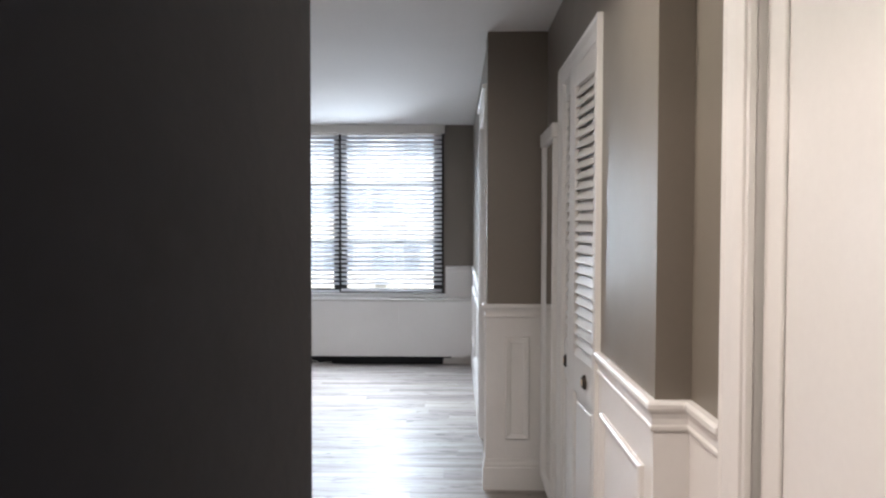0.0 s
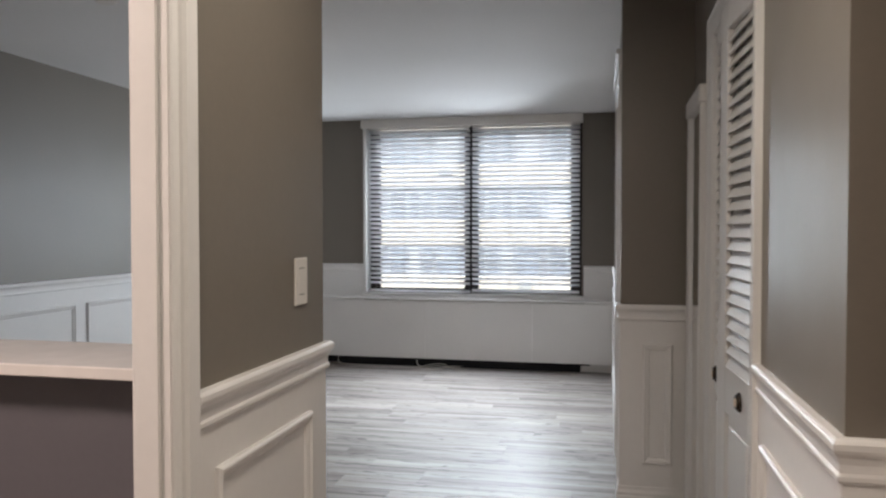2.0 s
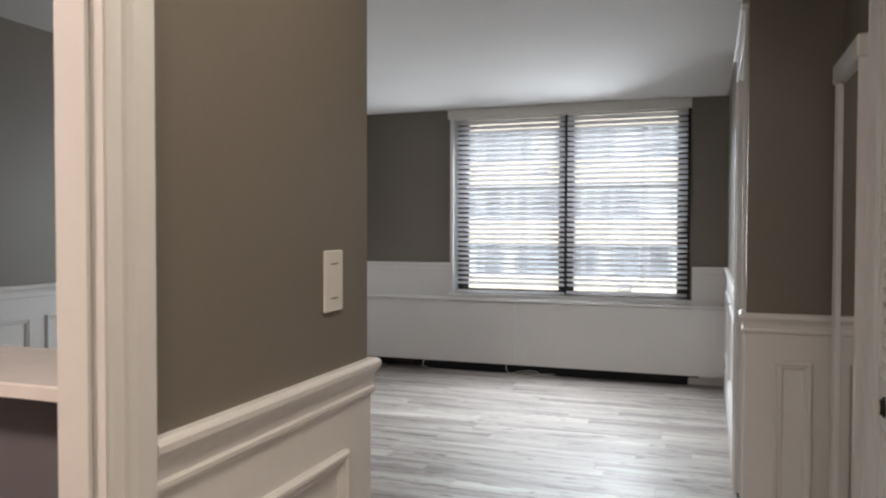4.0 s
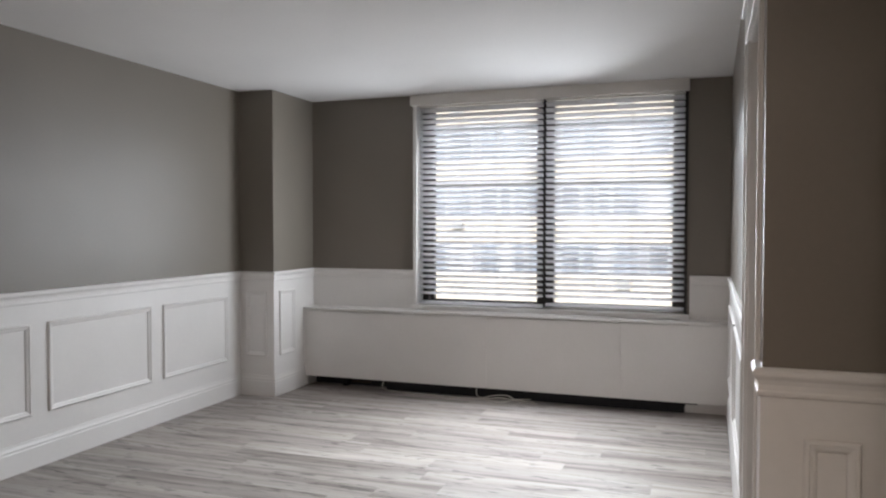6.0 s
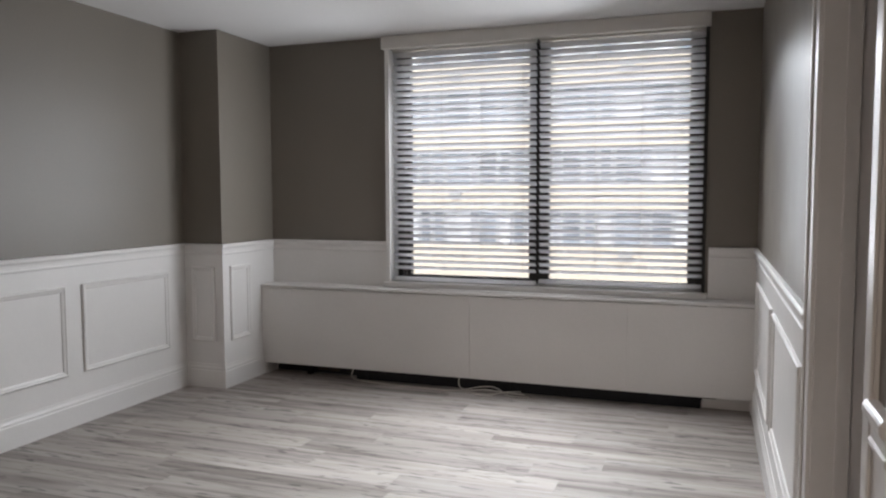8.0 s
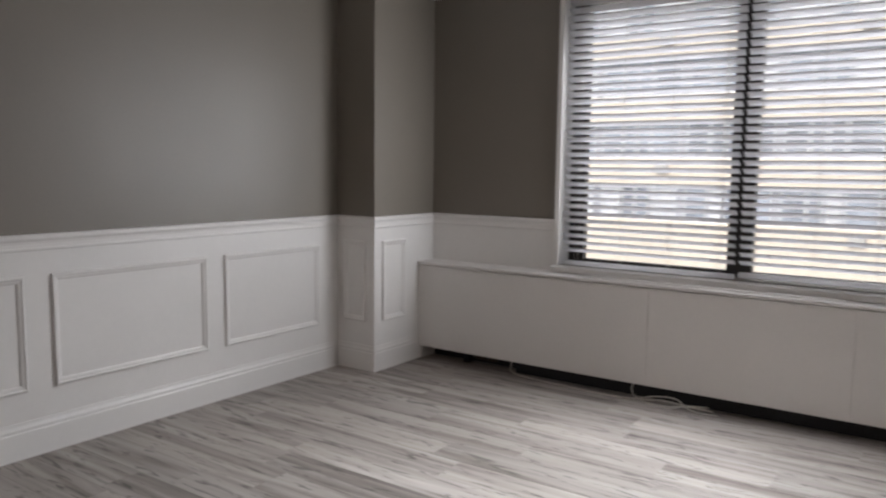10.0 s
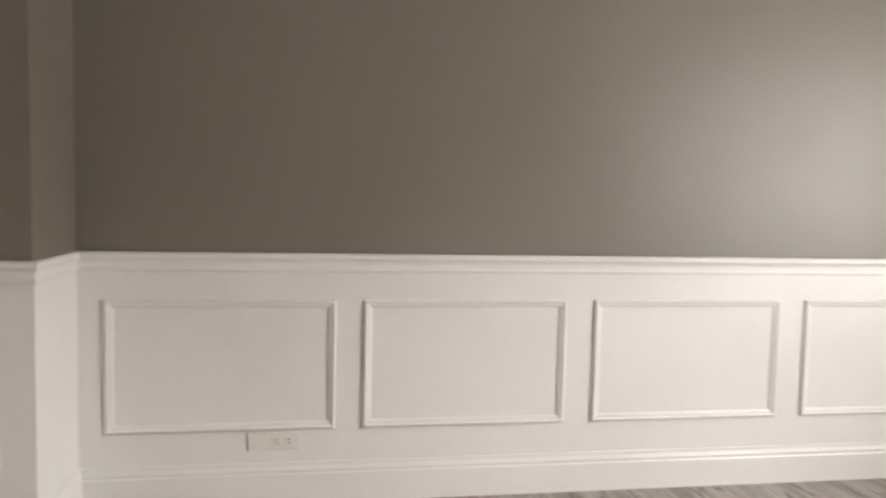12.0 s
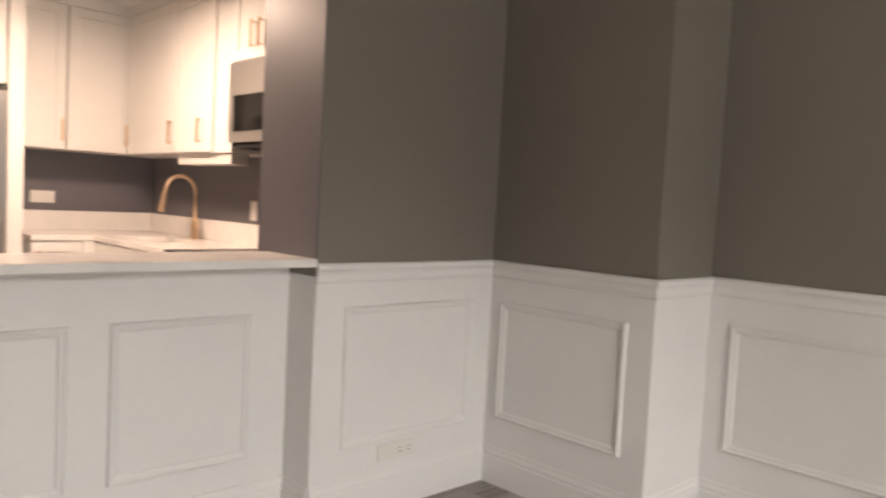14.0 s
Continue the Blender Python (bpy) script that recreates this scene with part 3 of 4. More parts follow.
# ---- radiator cover and sill ----
cover = thing("radiator_cover", "long white painted radiator cover under the window, open at the bottom", "radiator cover")
FY = 6.53
for x0, x1 in ((-2.235, -0.62), (-0.6186, 0.4156), (0.417, RX - 0.003)):
    part("front_panel", boxes((x0, x1, FY, FY + 0.018, 0.088, 0.647), bevel=0.001), WHITE, cover)
part("top", boxes((-2.238, RX - 0.001, FY - 0.016, NY - 0.001, 0.654, 0.674), bevel=0.003), WHITE, cover)
part("end_support", boxes((-2.237, -2.215, FY + 0.02, NY - 0.002, 0.0, 0.654)), WHITE, cover)
part("end_support", boxes((0.86, RX - 0.004, FY + 0.10, FY + 0.115, 0.0, 0.10)), WHITE, cover)
part("end_support", boxes((RX - 0.024, RX - 0.003, FY + 0.02, NY - 0.002, 0.0, 0.654)), WHITE, cover)
# bracket darkened by its colour to match the gloom under the cover
part("bracket", boxes((-1.83, -1.66, FY + 0.10, FY + 0.11, 0.035, 0.30)), DARKBRASS, cover)
grille = part("vent_strip", boxes((-0.98, 0.36, FY + 0.02, FY + 0.075, 0.674, 0.682), bevel=0.002), WHITE, cover)
radiator = thing("radiator", "convector behind the radiator cover, coloured near-black for the shade there", "radiator")
# convector coloured near-black so the opening below the cover stays in shade
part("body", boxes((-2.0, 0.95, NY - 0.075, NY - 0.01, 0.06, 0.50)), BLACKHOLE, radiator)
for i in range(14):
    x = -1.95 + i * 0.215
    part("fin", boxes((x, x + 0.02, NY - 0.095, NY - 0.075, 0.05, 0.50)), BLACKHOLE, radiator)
for x in (-1.9, 0.85):
    part("foot", boxes((x - 0.02, x + 0.02, NY - 0.07, NY - 0.02, 0.0, 0.06)), BLACKHOLE, radiator)
# two added black sheets stand in for the deep shade behind the opening
part("back_shade_board", boxes((-2.21, 1.13, NY - 0.008, NY - 0.002, 0.0, 0.62)), BLACKHOLE, radiator)
part("shade_board", boxes((-1.50, 0.855, FY + 0.070, FY + 0.074, 0.0, 0.30)), BLACKHOLE, radiator, "black board added for the shade under the cover")

cables = thing("loose_cables", "thin white loose cables trailing under the radiator cover", "cable")


def cable(pts, r=0.004):
    sm = []
    p = [Vector(q) for q in pts]
    for i in range(len(p) - 1):
        a, b, c, d = p[max(i - 1, 0)], p[i], p[i + 1], p[min(i + 2, len(p) - 1)]
        for k in range(6):
            t = k / 6
            sm.append(0.5 * ((2 * b) + (c - a) * t + (2 * a - 5 * b + 4 * c - d) * t * t + (3 * b - a - 3 * c + d) * t ** 3))
    sm.append(p[-1])
    part("cable", tube(bmesh.new(), sm, r, 6), CABLE, cables, smooth=True)


cable([(-1.52, 6.60, 0.085), (-1.51, 6.555, 0.02), (-1.38, 6.53, 0.006), (-1.1, 6.50, 0.006), (-0.78, 6.49, 0.006), (-0.60, 6.52, 0.012), (-0.5, 6.50, 0.03), (-0.38, 6.53, 0.012)])
cable([(-0.72, 6.62, 0.08), (-0.70, 6.55, 0.03), (-0.62, 6.50, 0.006), (-0.48, 6.47, 0.008), (-0.36, 6.50, 0.02), (-0.24, 6.54, 0.006)])
cable([(-0.68, 6.49, 0.008), (-0.56, 6.53, 0.035), (-0.44, 6.52, 0.045), (-0.33, 6.47, 0.010), (-0.20, 6.49, 0.006)], 0.0035)
cable([(-0.58, 6.46, 0.006), (-0.46, 6.45, 0.006), (-0.36, 6.48, 0.03), (-0.26, 6.52, 0.03)], 0.003)

# ---- window ----
window = tagged(new("window_1"), "wide two-part dark framed window with white blinds", "window", kind="structure")
part("window_sill", boxes((WX0 - 0.03, WX1 + 0.03, 6.62, NY + 0.14, 0.676, 0.712), bevel=0.004), WHITE, window, "white sill")
part("head_trim", boxes((WX0 - 0.045, WX1 + 0.02, NY - 0.055, NY - 0.001, 2.345, CH - 0.003), bevel=0.003), PLASTIC, window, "pale head rail cover")
part("side_trim", boxes((WX0 - 0.028, WX0 + 0.004, NY - 0.03, NY + 0.12, 0.712, 2.345), bevel=0.002), WHITE, window)
part("side_trim", boxes((WX1 - 0.004, WX1 + 0.012, NY - 0.012, NY + 0.12, 0.712, 2.345), bevel=0.002), BRONZE, window)
MX = -0.207
GY = NY + 0.138
for x0, x1 in ((WX0, WX0 + 0.095), (MX - 0.080, MX + 0.055), (WX1 - 0.100, WX1)):
    part("window_frame", boxes((x0, x1, GY, GY + 0.06, 0.712, WZ1), bevel=0.003), BRONZE, window, "dark bronze stile")
for z0, z1 in ((0.712, 0.748), (1.158, 1.184), (WZ1 - 0.05, WZ1)):
    for x0, x1 in ((WX0 + 0.095, MX - 0.080), (MX + 0.055, WX1 - 0.100)):
        part("window_frame", boxes((x0, x1, GY, GY + 0.05, z0, z1), bevel=0.003), BRONZE, window)
for x0, x1 in ((WX0 + 0.095, MX - 0.080), (MX + 0.055, WX1 - 0.100)):
    for z0, z1 in ((0.748, 1.158), (1.184, WZ1 - 0.05)):
        pane = part("pane", boxes((x0, x1, GY + 0.022, GY + 0.027, z0, z1)), GLASS, window)
        pane.visible_shadow = False

TILT = -28


def blind(x0, x1, bottom, label):
    b = thing("venetian_blind", label, "window blind", "window blinds", ((x0 + x1) / 2, NY + 0.045, 0))
    w = x1 - x0
    part("head_rail", boxes((-w / 2, w / 2, -0.028, 0.028, 2.335, 2.375), bevel=0.003), PLASTIC, b)
    pitch = 0.0455
    n = int((2.320 - bottom - 0.012) / pitch)
    me = None
    for i in range(n):
        if me is None:
            bm = bmesh.new()
            prof = [(-0.0275, 0.0), (-0.013, 0.0024), (0.0, 0.0032), (0.013, 0.0024), (0.0275, 0.0)]
            top = [[bm.verts.new((s * w / 2, y, z + 0.0012)) for y, z in prof] for s in (-1, 1)]
            low = [[bm.verts.new((s * w / 2, y, z - 0.0012)) for y, z in prof] for s in (-1, 1)]
            for k in range(4):
                bm.faces.new((top[0][k], top[1][k], top[1][k + 1], top[0][k + 1]))
                bm.faces.new((low[0][k + 1], low[1][k + 1], low[1][k], low[0][k]))
            for k in (0, 4):
                bm.faces.new((top[0][k], top[1][k], low[1][k], low[0][k]))
            for s in (0, 1):
                bm.faces.new(top[s] + low[s][::-1])
            bmesh.ops.recalc_face_normals(bm, faces=bm.faces)
            bmesh.ops.rotate(bm, verts=bm.verts, cent=(0, 0, 0), matrix=Matrix.Rotation(radians(TILT), 3, "X"))
            s = part("slat", bm, SLAT, b)
            me = s.data
        else:
            s = new("slat", me)
            s.parent = b
        jit = random.uniform(-0.0005, 0.0005)
        s.location = (random.uniform(-0.002, 0.002), 0, 2.310 - i * pitch + jit)
        s.rotation_euler = (radians(random.uniform(-0.8, 0.8)), radians(random.uniform(-0.04, 0.04)), 0)
    part("bottom_rail", boxes((-w / 2, w / 2, -0.024, 0.024, bottom - 0.012, bottom + 0.012), bevel=0.004), SLAT, b)
    for fx in (-0.42, -0.14, 0.14, 0.42):
        for dy in (-0.026, 0.026):
            cb = bmesh.new()
            cyl(cb, (fx * w, dy, bottom), (fx * w, dy, 2.335), 0.0011, 5)
            part("ladder_cord", cb, CABLE, b)
    return b


blind(WX0 + 0.008, MX - 0.012, 0.728, "white horizontal slat blind lowered over the window, slats half open")
blind(MX + 0.012, WX1 - 0.010, 0.742, "white horizontal slat blind hanging slightly short of the sill, half open")

# ---- smoke detector on the living room ceiling ----
detector = thing("smoke_detector", "round white smoke detector on the ceiling", "smoke detector", place=(-1.21, 2.59, CH))
sd = bmesh.new()
cyl(sd, (0, 0, 0), (0, 0, -0.022), 0.062, 32)
cyl(sd, (0, 0, -0.022), (0, 0, -0.036), 0.055, 32, 0.042)
part("body", sd, PLASTIC, detector)

# ---- bar counter ----
bar = thing("bar_counter", "white veined quartz bar counter in the kitchen pass-through", "countertop")
part("slab", boxes((PX + 0.001, SW0 - 0.003, 0.985, PY1 + 0.012, 0.983, 1.013), bevel=0.003), QUARTZ, bar)

# ---- kitchen ----


def shaker_door(parent, axis, at, facing, a0, a1, z0, z1, handle_at, handle_low=True, hz=None):
    """A framed cabinet door on the plane axis = at, with a bar pull."""
    def bx(d0, d1, b0, b1, c0, c1, bev=0.0015):
        lo, hi = sorted((at + facing * d0, at + facing * d1))
        return boxes((lo, hi, b0, b1, c0, c1), bevel=bev) if axis == "x" else boxes((b0, b1, lo, hi, c0, c1), bevel=bev)
    f = 0.058
    bm = bx(0, 0.011, a0, a1, z0, z1, 0)
    for s in ((a0, a0 + f, z0, z1), (a1 - f, a1, z0, z1), (a0 + f, a1 - f, z0, z0 + f), (a0 + f, a1 - f, z1 - f, z1)):
        lo, hi = sorted((at + facing * 0.011, at + facing * 0.020))
        if axis == "x":
            box(bm, lo, hi, s[0], s[1], s[2], s[3], bevel=0.0015)
        else:
            box(bm, s[0], s[1], lo, hi, s[2], s[3], bevel=0.0015)
    door = part("door", bm, CABINET, parent)
    h0 = hz if hz is not None else (z0 + 0.05 if handle_low else z1 - 0.19)
    hm = bmesh.new()
    d = at + facing * 0.048
    e = at + facing * 0.020
    for z in (h0 + 0.01, h0 + 0.13):
        if axis == "x":
            cyl(hm, (e, handle_at, z), (d, handle_at, z), 0.004, 8)
        else:
            cyl(hm, (handle_at, e, z), (handle_at, d, z), 0.004, 8)
    if axis == "x":
        cyl(hm, (d, handle_at, h0), (d, handle_at, h0 + 0.14), 0.008, 10)
    else:
        cyl(hm, (handle_at, d, h0), (handle_at, d, h0 + 0.14), 0.008, 10)
    part("handle", hm, BRASS, door, "brass bar pull")
    return door


UZ0, UZ1 = 1.45, 2.36
US, UW = KY + 0.31, KX + 0.31          # fronts of the upper cabinets
for i, (x0, x1) in enumerate(((-1.640, -1.225), (-1.220, -0.895))):
    c = thing("upper_cabinet", "white shaker upper cabinet with brass pull on the kitchen end wall", "cabinet", "kitchen upper cabinets")
    part("body", boxes((x0, x1 - 0.003, KY + 0.002, US, UZ0, UZ1)), CABINET, c)
    shaker_door(c, "y", US, 1, x0 + 0.003, x1 - 0.006, UZ0 + 0.004, UZ1 - 0.004, x0 + (0.050 if i == 0 else 0.025))
c = thing("upper_cabinet", "white shaker corner upper cabinet", "cabinet", "kitchen upper cabinets")
part("body", boxes((KX + 0.002, -1.643, KY + 0.002, US - 0.003, UZ0, UZ1)), CABINET, c)
for y0, y1, hy in ((-1.585, -0.832, -0.870), (-0.829, -0.357, -0.490)):
    c = thing("upper_cabinet", "white shaker upper cabinet with brass pull above the sink", "cabinet", "kitchen upper cabinets")
    part("body", boxes((KX + 0.002, UW, y0, (y1 if y1 < -0.5 else -0.162) - 0.003, UZ0, UZ1)), CABINET, c)
    shaker_door(c, "x", UW, 1, y0 + 0.004, y1 - 0.007, UZ0 + 0.004, UZ1 - 0.004, hy)
c = thing("upper_cabinet", "short white shaker cabinet above the microwave", "cabinet", "kitchen upper cabinets")
part("body", boxes((KX + 0.002, UW, -0.160, 0.50, 1.92, UZ1)), CABINET, c)
shaker_door(c, "x", UW, 1, -0.156, 0.12, 1.924, UZ1 - 0.004, 0.08)
shaker_door(c, "x", UW, 1, 0.124, 0.496, 1.924, UZ1 - 0.004, 0.16)
crown = tagged(part("trim", boxes((KX, UW + 0.02, KY, PY0, UZ1, CH - 0.001), (UW + 0.02, -0.05, KY, US + 0.02, UZ1, CH - 0.001)), CABINET),
               "white filler above the kitchen cabinets", "trim", kind="structure")

mw = thing("microwave", "stainless over-range microwave with a black glass door", "microwave")
MF = KX + 0.345
part("body", boxes((KX + 0.003, MF, -0.150, 0.50, 1.50, 1.915), bevel=0.003), STEEL, mw)
part("door_glass", boxes((MF, MF + 0.008, -0.085, 0.28, 1.555, 1.742), bevel=0.002), BLACKGLASS, mw, "black glass window")
part("control_panel", boxes((MF, MF + 0.006, 0.34, 0.49, 1.52, 1.90), bevel=0.002), BLACKGLASS, mw)
part("bottom_vent", boxes((KX + 0.02, MF - 0.02, -0.14, 0.49, 1.47, 1.50)), BLACKHOLE, mw)
hm = bmesh.new()
cyl(hm, (MF + 0.035, 0.31, 1.56), (MF + 0.035, 0.31, 1.86), 0.008)
cyl(hm, (MF, 0.31, 1.58), (MF + 0.035, 0.31, 1.58), 0.006)
cyl(hm, (MF, 0.31, 1.84), (MF + 0.035, 0.31, 1.84), 0.006)
part("handle", hm, STEEL, mw)

undercab = thing("under_cabinet_light", "white slim box light fixed under the cabinets", "light fixture")
part("body", boxes((UW - 0.13, UW - 0.015, -0.86, -0.20, 1.385, 1.449), bevel=0.004), PLASTIC, undercab)

CZ = 0.92
BW, BS = KX + 0.60, KY + 0.60
for y0, y1 in ((-1.30, -0.262),):
    c = thing("base_cabinet", "white shaker sink base cabinet", "cabinet", "kitchen base cabinets")
    part("body", boxes((KX + 0.003, BW, y0, y1 - 0.003, 0.10, CZ - 0.032)), CABINET, c)
    part("toe_kick", boxes((KX + 0.003, BW - 0.06, y0, y1 - 0.003, 0, 0.10)), SLOT, c)
    shaker_door(c, "x", BW, 1, y0 + 0.004, y1 - 0.007, 0.105, CZ - 0.04, y1 - 0.04, False)
for x0, x1 in ((-1.245, -0.95),):
    c = thing("base_cabinet", "white shaker base cabinet on the kitchen end wall", "cabinet", "kitchen base cabinets")
    part("body", boxes((x0, x1 - 0.003, KY + 0.003, BS, 0.10, CZ - 0.032)), CABINET, c)
    part("toe_kick", boxes((x0, x1 - 0.003, KY + 0.003, BS - 0.06, 0, 0.10)), SLOT, c)
    shaker_door(c, "y", BS, 1, x0 + 0.004, x1 - 0.007, 0.105, CZ - 0.04, x1 - 0.04, False)
c = thing("base_cabinet", "white corner base cabinet", "cabinet", "kitchen base cabinets")
part("body", boxes((KX + 0.003, -1.248, KY + 0.003, -1.303, 0.0, CZ - 0.032)), CABINET, c)
c = thing("base_cabinet", "white base cabinet beside the range", "cabinet", "kitchen base cabinets")
part("body", boxes((KX + 0.003, BW, 0.515, PY0 - 0.002, 0.0, CZ - 0.032)), CABINET, c)

SX0, SX1, SY0, SY1 = -1.76, -1.42, -1.28, -0.75
top = thing("worktop", "white quartz L-shaped kitchen worktop with backsplash", "countertop")
bm = boxes((KX + 0.001, SX0, KY + 0.001, -0.262, CZ - 0.03, CZ), (SX1, BW + 0.025, BS + 0.02, -0.262, CZ - 0.03, CZ),
           (SX0, SX1, SY1, -0.262, CZ - 0.03, CZ), (SX0, SX1, KY + 0.001, SY0, CZ - 0.03, CZ),
           (SX1, -0.952, KY + 0.001, BS + 0.02, CZ - 0.03, CZ))
part("slab", bm, QUARTZ, top)
part("slab", boxes((KX + 0.001, BW + 0.025, 0.512, PY0 - 0.009, CZ - 0.03, CZ), bevel=0.002), QUARTZ, top)
part("backsplash", boxes((KX + 0.001, KX + 0.021, KY + 0.022, -0.262, CZ, 1.05), bevel=0.002), QUARTZ, top)
part("backsplash", boxes((KX + 0.001, KX + 0.021, 0.512, PY0 - 0.003, CZ, 1.05), bevel=0.002), QUARTZ, top)
part("backsplash", boxes((KX + 0.001, -0.952, KY + 0.001, KY + 0.021, CZ, 1.05), bevel=0.002), QUARTZ, top)

sink = thing("sink", "stainless undermount kitchen sink", "sink")
bm = boxes((SX0, SX1, SY0, SY1, 0.70, 0.703), (SX0 - 0.003, SX0, SY0, SY1, 0.70, CZ - 0.03), (SX1, SX1 + 0.003, SY0, SY1, 0.70, CZ - 0.03),
           (SX0, SX1, SY0 - 0.003, SY0, 0.70, CZ - 0.03), (SX0, SX1, SY1, SY1 + 0.003, 0.70, CZ - 0.03))
part("bowl", bm, STEEL, sink)
dr = bmesh.new()
cyl(dr, (-1.59, -1.01, 0.703), (-1.59, -1.01, 0.706), 0.04, 24)
part("drain", dr, SLOT, sink)

faucet = thing("faucet", "brushed brass gooseneck pull-down kitchen faucet", "faucet", place=(-1.845, -1.05, CZ))
fb = bmesh.new()
cyl(fb, (0, 0, 0), (0, 0, 0.008), 0.032, 24)
cyl(fb, (0, 0, 0.008), (0, 0, 0.12), 0.022, 20)
part("base", fb, BRASS, faucet, smooth=False)
arc = [(0, 0, 0.11), (0, 0, 0.20), (0, 0, 0.30)]
for k in range(1, 10):
    a = math.pi * k / 10
    arc.append((0.10 - 0.10 * math.cos(a), 0, 0.30 + 0.10 * math.sin(a)))
arc += [(0.203, 0, 0.29)]
part("spout", tube(bmesh.new(), arc, 0.0125, 12), BRASS, faucet, smooth=True)
hd = bmesh.new()
cyl(hd, (0.203, 0, 0.30), (0.225, 0, 0.17), 0.016, 16, 0.021)
part("spray_head", hd, BRASS, faucet)
lv = bmesh.new()
cyl(lv, (0, 0.02, 0.075), (0, 0.05, 0.075), 0.012, 12)
cyl(lv, (0, 0.045, 0.075), (0.02, 0.06, 0.15), 0.006, 10)
part("lever", lv, BRASS, faucet)

stove = thing("kitchen_range", "stainless electric range with a black glass top", "range")
part("body", boxes((KX + 0.003, BW + 0.01, -0.255, 0.507, 0.05, 0.90), bevel=0.004), STEEL, stove)
part("cooktop", boxes((KX + 0.003, BW + 0.015, -0.253, 0.505, 0.90, 0.915), bevel=0.003), BLACKGLASS, stove)
part("oven_door", boxes((BW + 0.01, BW + 0.035, -0.24, 0.49, 0.22, 0.78), bevel=0.004), BLACKGLASS, stove)
part("backguard", boxes((KX + 0.003, KX + 0.05, -0.253, 0.505, 0.915, 1.05), bevel=0.003), STEEL, stove)
for y in (-0.21, 0.46):
    part("foot", boxes((BW - 0.10, BW - 0.06, y - 0.02, y + 0.02, 0, 0.05)), SLOT, stove)

fridge = thing("fridge", "stainless refrigerator in a white cabinet surround", "refrigerator")
part("body", boxes((-0.80, -0.12, KY + 0.03, -1.28, 0.02, 1.74), bevel=0.004), STEEL, fridge)
part("door", boxes((-0.80, -0.515, -1.278, -1.22, 0.08, 1.74), bevel=0.006), STEEL, fridge)
part("door", boxes((-0.505, -0.12, -1.278, -1.22, 0.08, 1.74), bevel=0.006), STEEL, fridge)
part("base_grille", boxes((-0.88, -0.14, -1.278, -1.24, 0.0, 0.075)), SLOT, fridge)
for x in (-0.55, -0.47):
    h = bmesh.new()
    cyl(h, (x, -1.175, 0.75), (x, -1.175, 1.45), 0.011)
    cyl(h, (x, -1.22, 0.80), (x, -1.175, 0.80), 0.008)
    cyl(h, (x, -1.22, 1.40), (x, -1.175, 1.40), 0.008)
    part("handle", h, STEEL, fridge)
c = thing("fridge_cabinet", "tall white panel and cabinet round the refrigerator", "cabinet")
part("side_panel", boxes((-0.89, -0.807, KY + 0.003, -1.24, 0, UZ1)), CABINET, c)
part("body", boxes((-0.806, -0.05, KY + 0.003, -1.29, 1.78, UZ1)), CABINET, c)
shaker_door(c, "y", -1.29, 1, -0.80, -0.49, 1.785, UZ1 - 0.004, -0.53)
shaker_door(c, "y", -1.29, 1, -0.485, -0.055, 1.785, UZ1 - 0.004, -0.44)

o = thing("wall_outlet", "white double outlet plate above the kitchen backsplash", "outlet", place=(-1.182, KY, 1.140))
part("plate", boxes((-0.075, 0.075, 0, 0.006, -0.04, 0.04), bevel=0.002), PLASTIC, o)
for x in (-0.035, 0.035):
    part("socket", boxes((x - 0.022, x + 0.022, 0.006, 0.009, -0.018, 0.018), bevel=0.0015), PLASTIC, o)
o = thing("wall_outlet", "white outlet plate above the kitchen worktop", "outlet", place=(KX, -0.45, 1.130))
part("plate", boxes((0, 0.006, -0.036, 0.036, -0.058, 0.058), bevel=0.002), PLASTIC, o)
part("socket", boxes((0.006, 0.009, -0.018, 0.018, -0.034, 0.034), bevel=0.0015), PLASTIC, o)

# ---- assumed ceiling fixtures of the hall and the kitchen; the second houses the added fill ----
for x, y, r in ((0.80, -0.35, 0.16), (0.92, 0.85, 0.16), (-0.72, -0.20, 0.22)):
    f = thing("ceiling_light", "assumed round flush white ceiling light giving warm light", "ceiling light", "ceiling lights", (x, y, CH))
    b = bmesh.new()
    cyl(b, (0, 0, 0), (0, 0, -0.05), r, 40)
    part("base", b, PLASTIC, f)
    b = bmesh.new()
    cyl(b, (0, 0, -0.05), (0, 0, -0.085), r * 0.97, 40, r * 0.80)
    part("diffuser", b, DIFFUSER, f)

# ---- across the street ----
GROUND = -13.5
BY = 38.0
ground = setting("ground", boxes((-400, 400, 7.2, 700, GROUND - 0.5, GROUND)), ASPHALT, "grey asphalt street and ground far below", "ground")
building = thing("apartment_building", "pale apartment building with cream spandrels and window strips across the street", "building")
ST, Z0 = 2.95, 1.22
BX0, BX1 = -42.0, 26.0
strips = []
for k in range(-5, 8):
    zc = Z0 + k * ST
    low = zc - (2.25 if k == -1 else 0.66)
    part("spandrel", boxes((BX0, BX1, BY, BY + 0.6, low, zc + 0.66), bevel=0.03), CREAM, building)
    if k != -2:
        strips.append((zc + 0.66, zc + ST - 0.66))
part("wall", boxes((BX0, BX1, BY + 0.22, BY + 9, GROUND, Z0 + 8 * ST)), STRIP, building, "grey wall between the windows")
part("roof", boxes((BX0 - 0.3, BX1 + 0.3, BY - 0.2, BY + 9.3, Z0 + 8 * ST, Z0 + 8 * ST + 0.5)), CREAM, building)
PITCHX = 4.2
meshes = {}
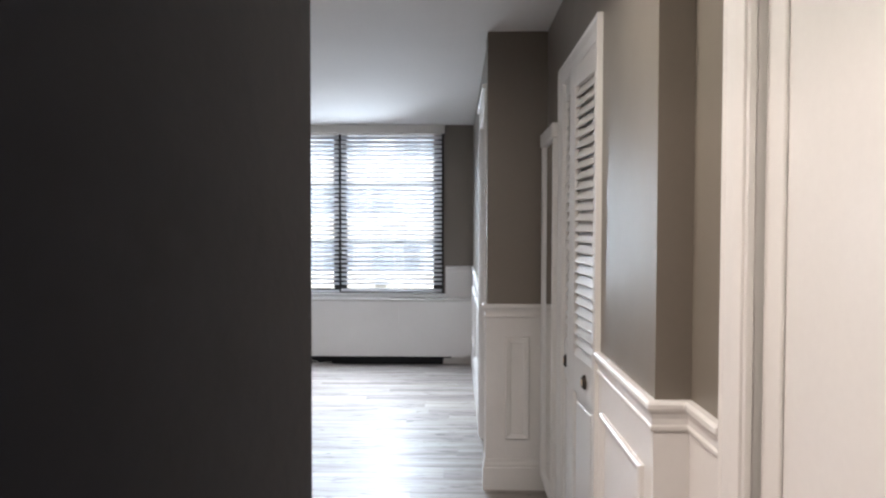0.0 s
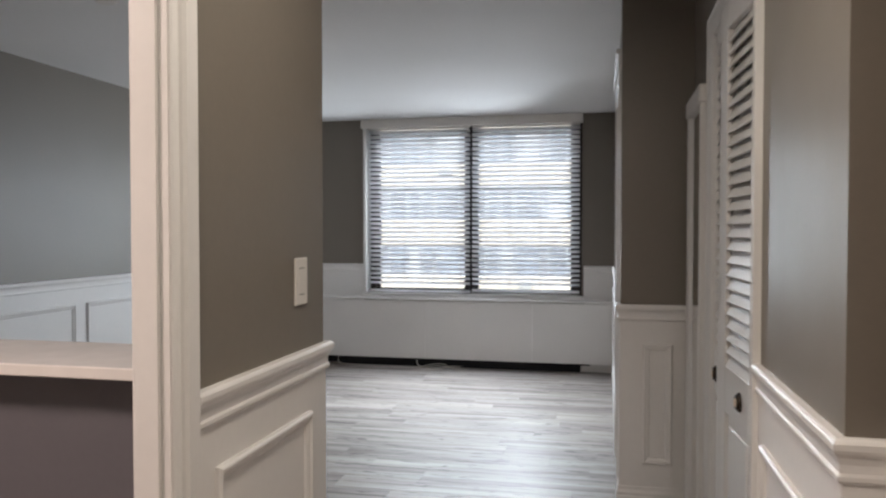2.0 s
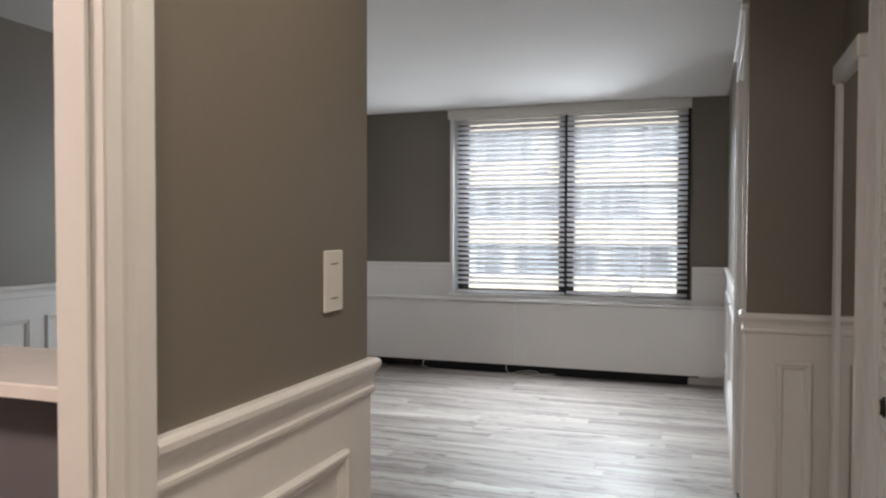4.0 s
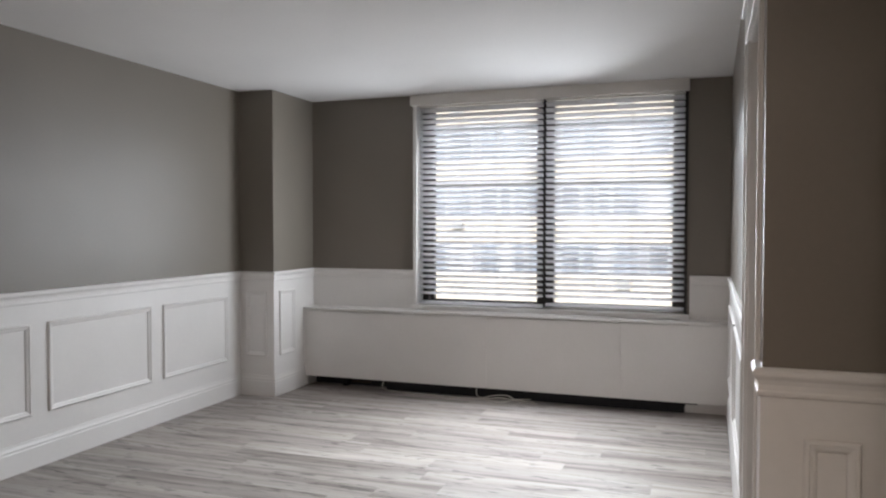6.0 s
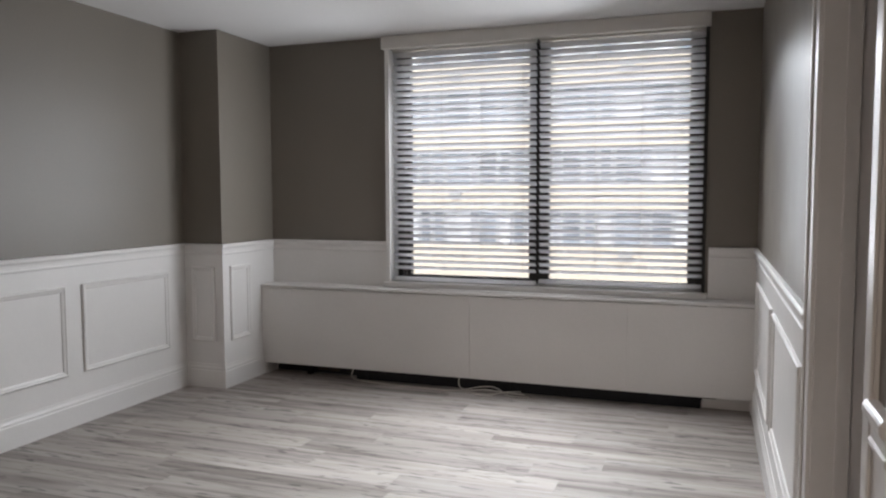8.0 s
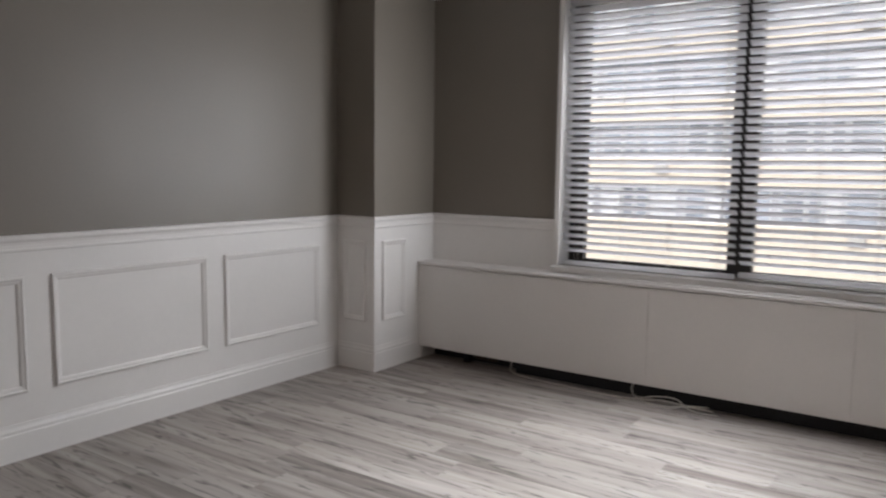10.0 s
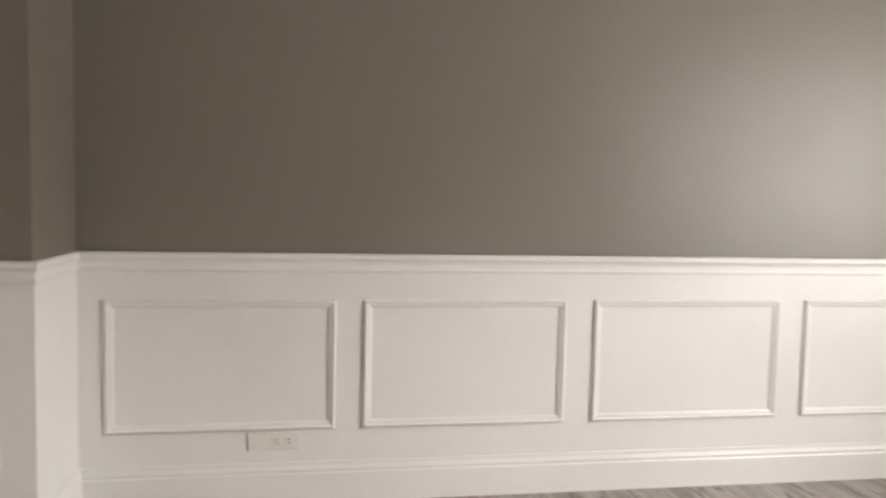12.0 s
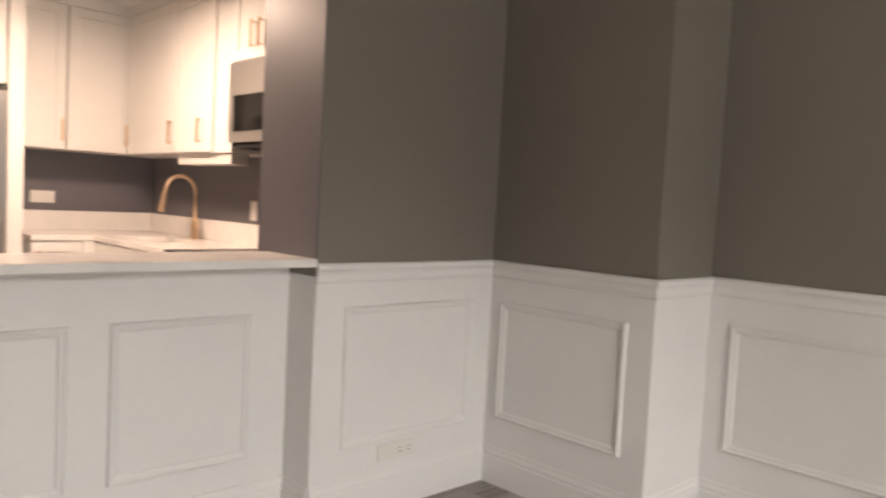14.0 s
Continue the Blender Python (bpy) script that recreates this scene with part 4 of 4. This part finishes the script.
for z0, z1 in strips:
    if not -7.5 < z0 < 13:
        continue
    x = -27.0
    while x < 11:
        for dx, w in ((0.0, 1.0), (1.08, 0.62), (1.80, 0.62), (2.52, 1.30)):
            key = ("curtained" if random.random() < 0.34 else "clear", w)
            if key not in meshes:
                bm = bmesh.new()
                fr = 0.07
                h = z1 - z0
                box(bm, 0, w, 0, 0.10, 0, fr), box(bm, 0, w, 0, 0.10, h - fr, h)
                box(bm, 0, fr, 0, 0.10, fr, h - fr), box(bm, w - fr, w, 0, 0.10, fr, h - fr)
                box(bm, fr, w - fr, 0.01, 0.08, h * 0.55, h * 0.55 + 0.05)
                win = part("window", bm, FARFRAME, building)
                bp = boxes((fr, w - fr, 0.05, 0.07, fr, h - fr))
                pn = part("pane", bp, BLINDPANE if key[0] == "curtained" else PANE, win)
                meshes[key] = (win.data, pn.data)
            else:
                win = new("window", meshes[key][0])
                win.parent = building
                pn = new("pane", meshes[key][1])
                pn.parent = win
            win.location = (x + dx, BY + 0.11, z0)
        if random.random() < 0.6:
            ac = part("air_conditioner", boxes((x + 2.75, x + 3.40, BY - 0.18, BY - 0.001, z0 - 0.62, z0 - 0.22), bevel=0.02), ACGREY, building,
                      "grey air conditioner sleeve")
        x += PITCHX

# ---- floor planks ----
PW, PL = 0.182, 1.22
row = 0
y = -1.95
plank_meshes = {}
while y < NY:
    y1 = min(y + PW, NY)
    x = -2.56 - random.uniform(0.05, 1.1)
    xmax = 1.60 if y < 2.95 else RX
    while x < xmax:
        a, b = max(x, -2.56), min(x + PL, xmax)
        if b - a > 0.03 and not (b < -1.9 and y1 < 1.2):
            key = (round(b - a, 3), round(y1 - y, 3))
            if key not in plank_meshes:
                bm = bmesh.new()
                l, w = key
                box(bm, 0.0004, l - 0.0004, 0.0004, w - 0.0004, -0.012, 0)
                top_edges = [e for e in bm.edges if all(v.co.z > -0.001 for v in e.verts)]
                bmesh.ops.bevel(bm, geom=top_edges, offset=0.0006, segments=1, affect="EDGES")
                p = part("plank", bm, PLANK, floor)
                plank_meshes[key] = p.data
            else:
                p = new("plank", plank_meshes[key])
                p.parent = floor
            p.location = (a, y, 0)
        x += PL
    y += PW
    row += 1
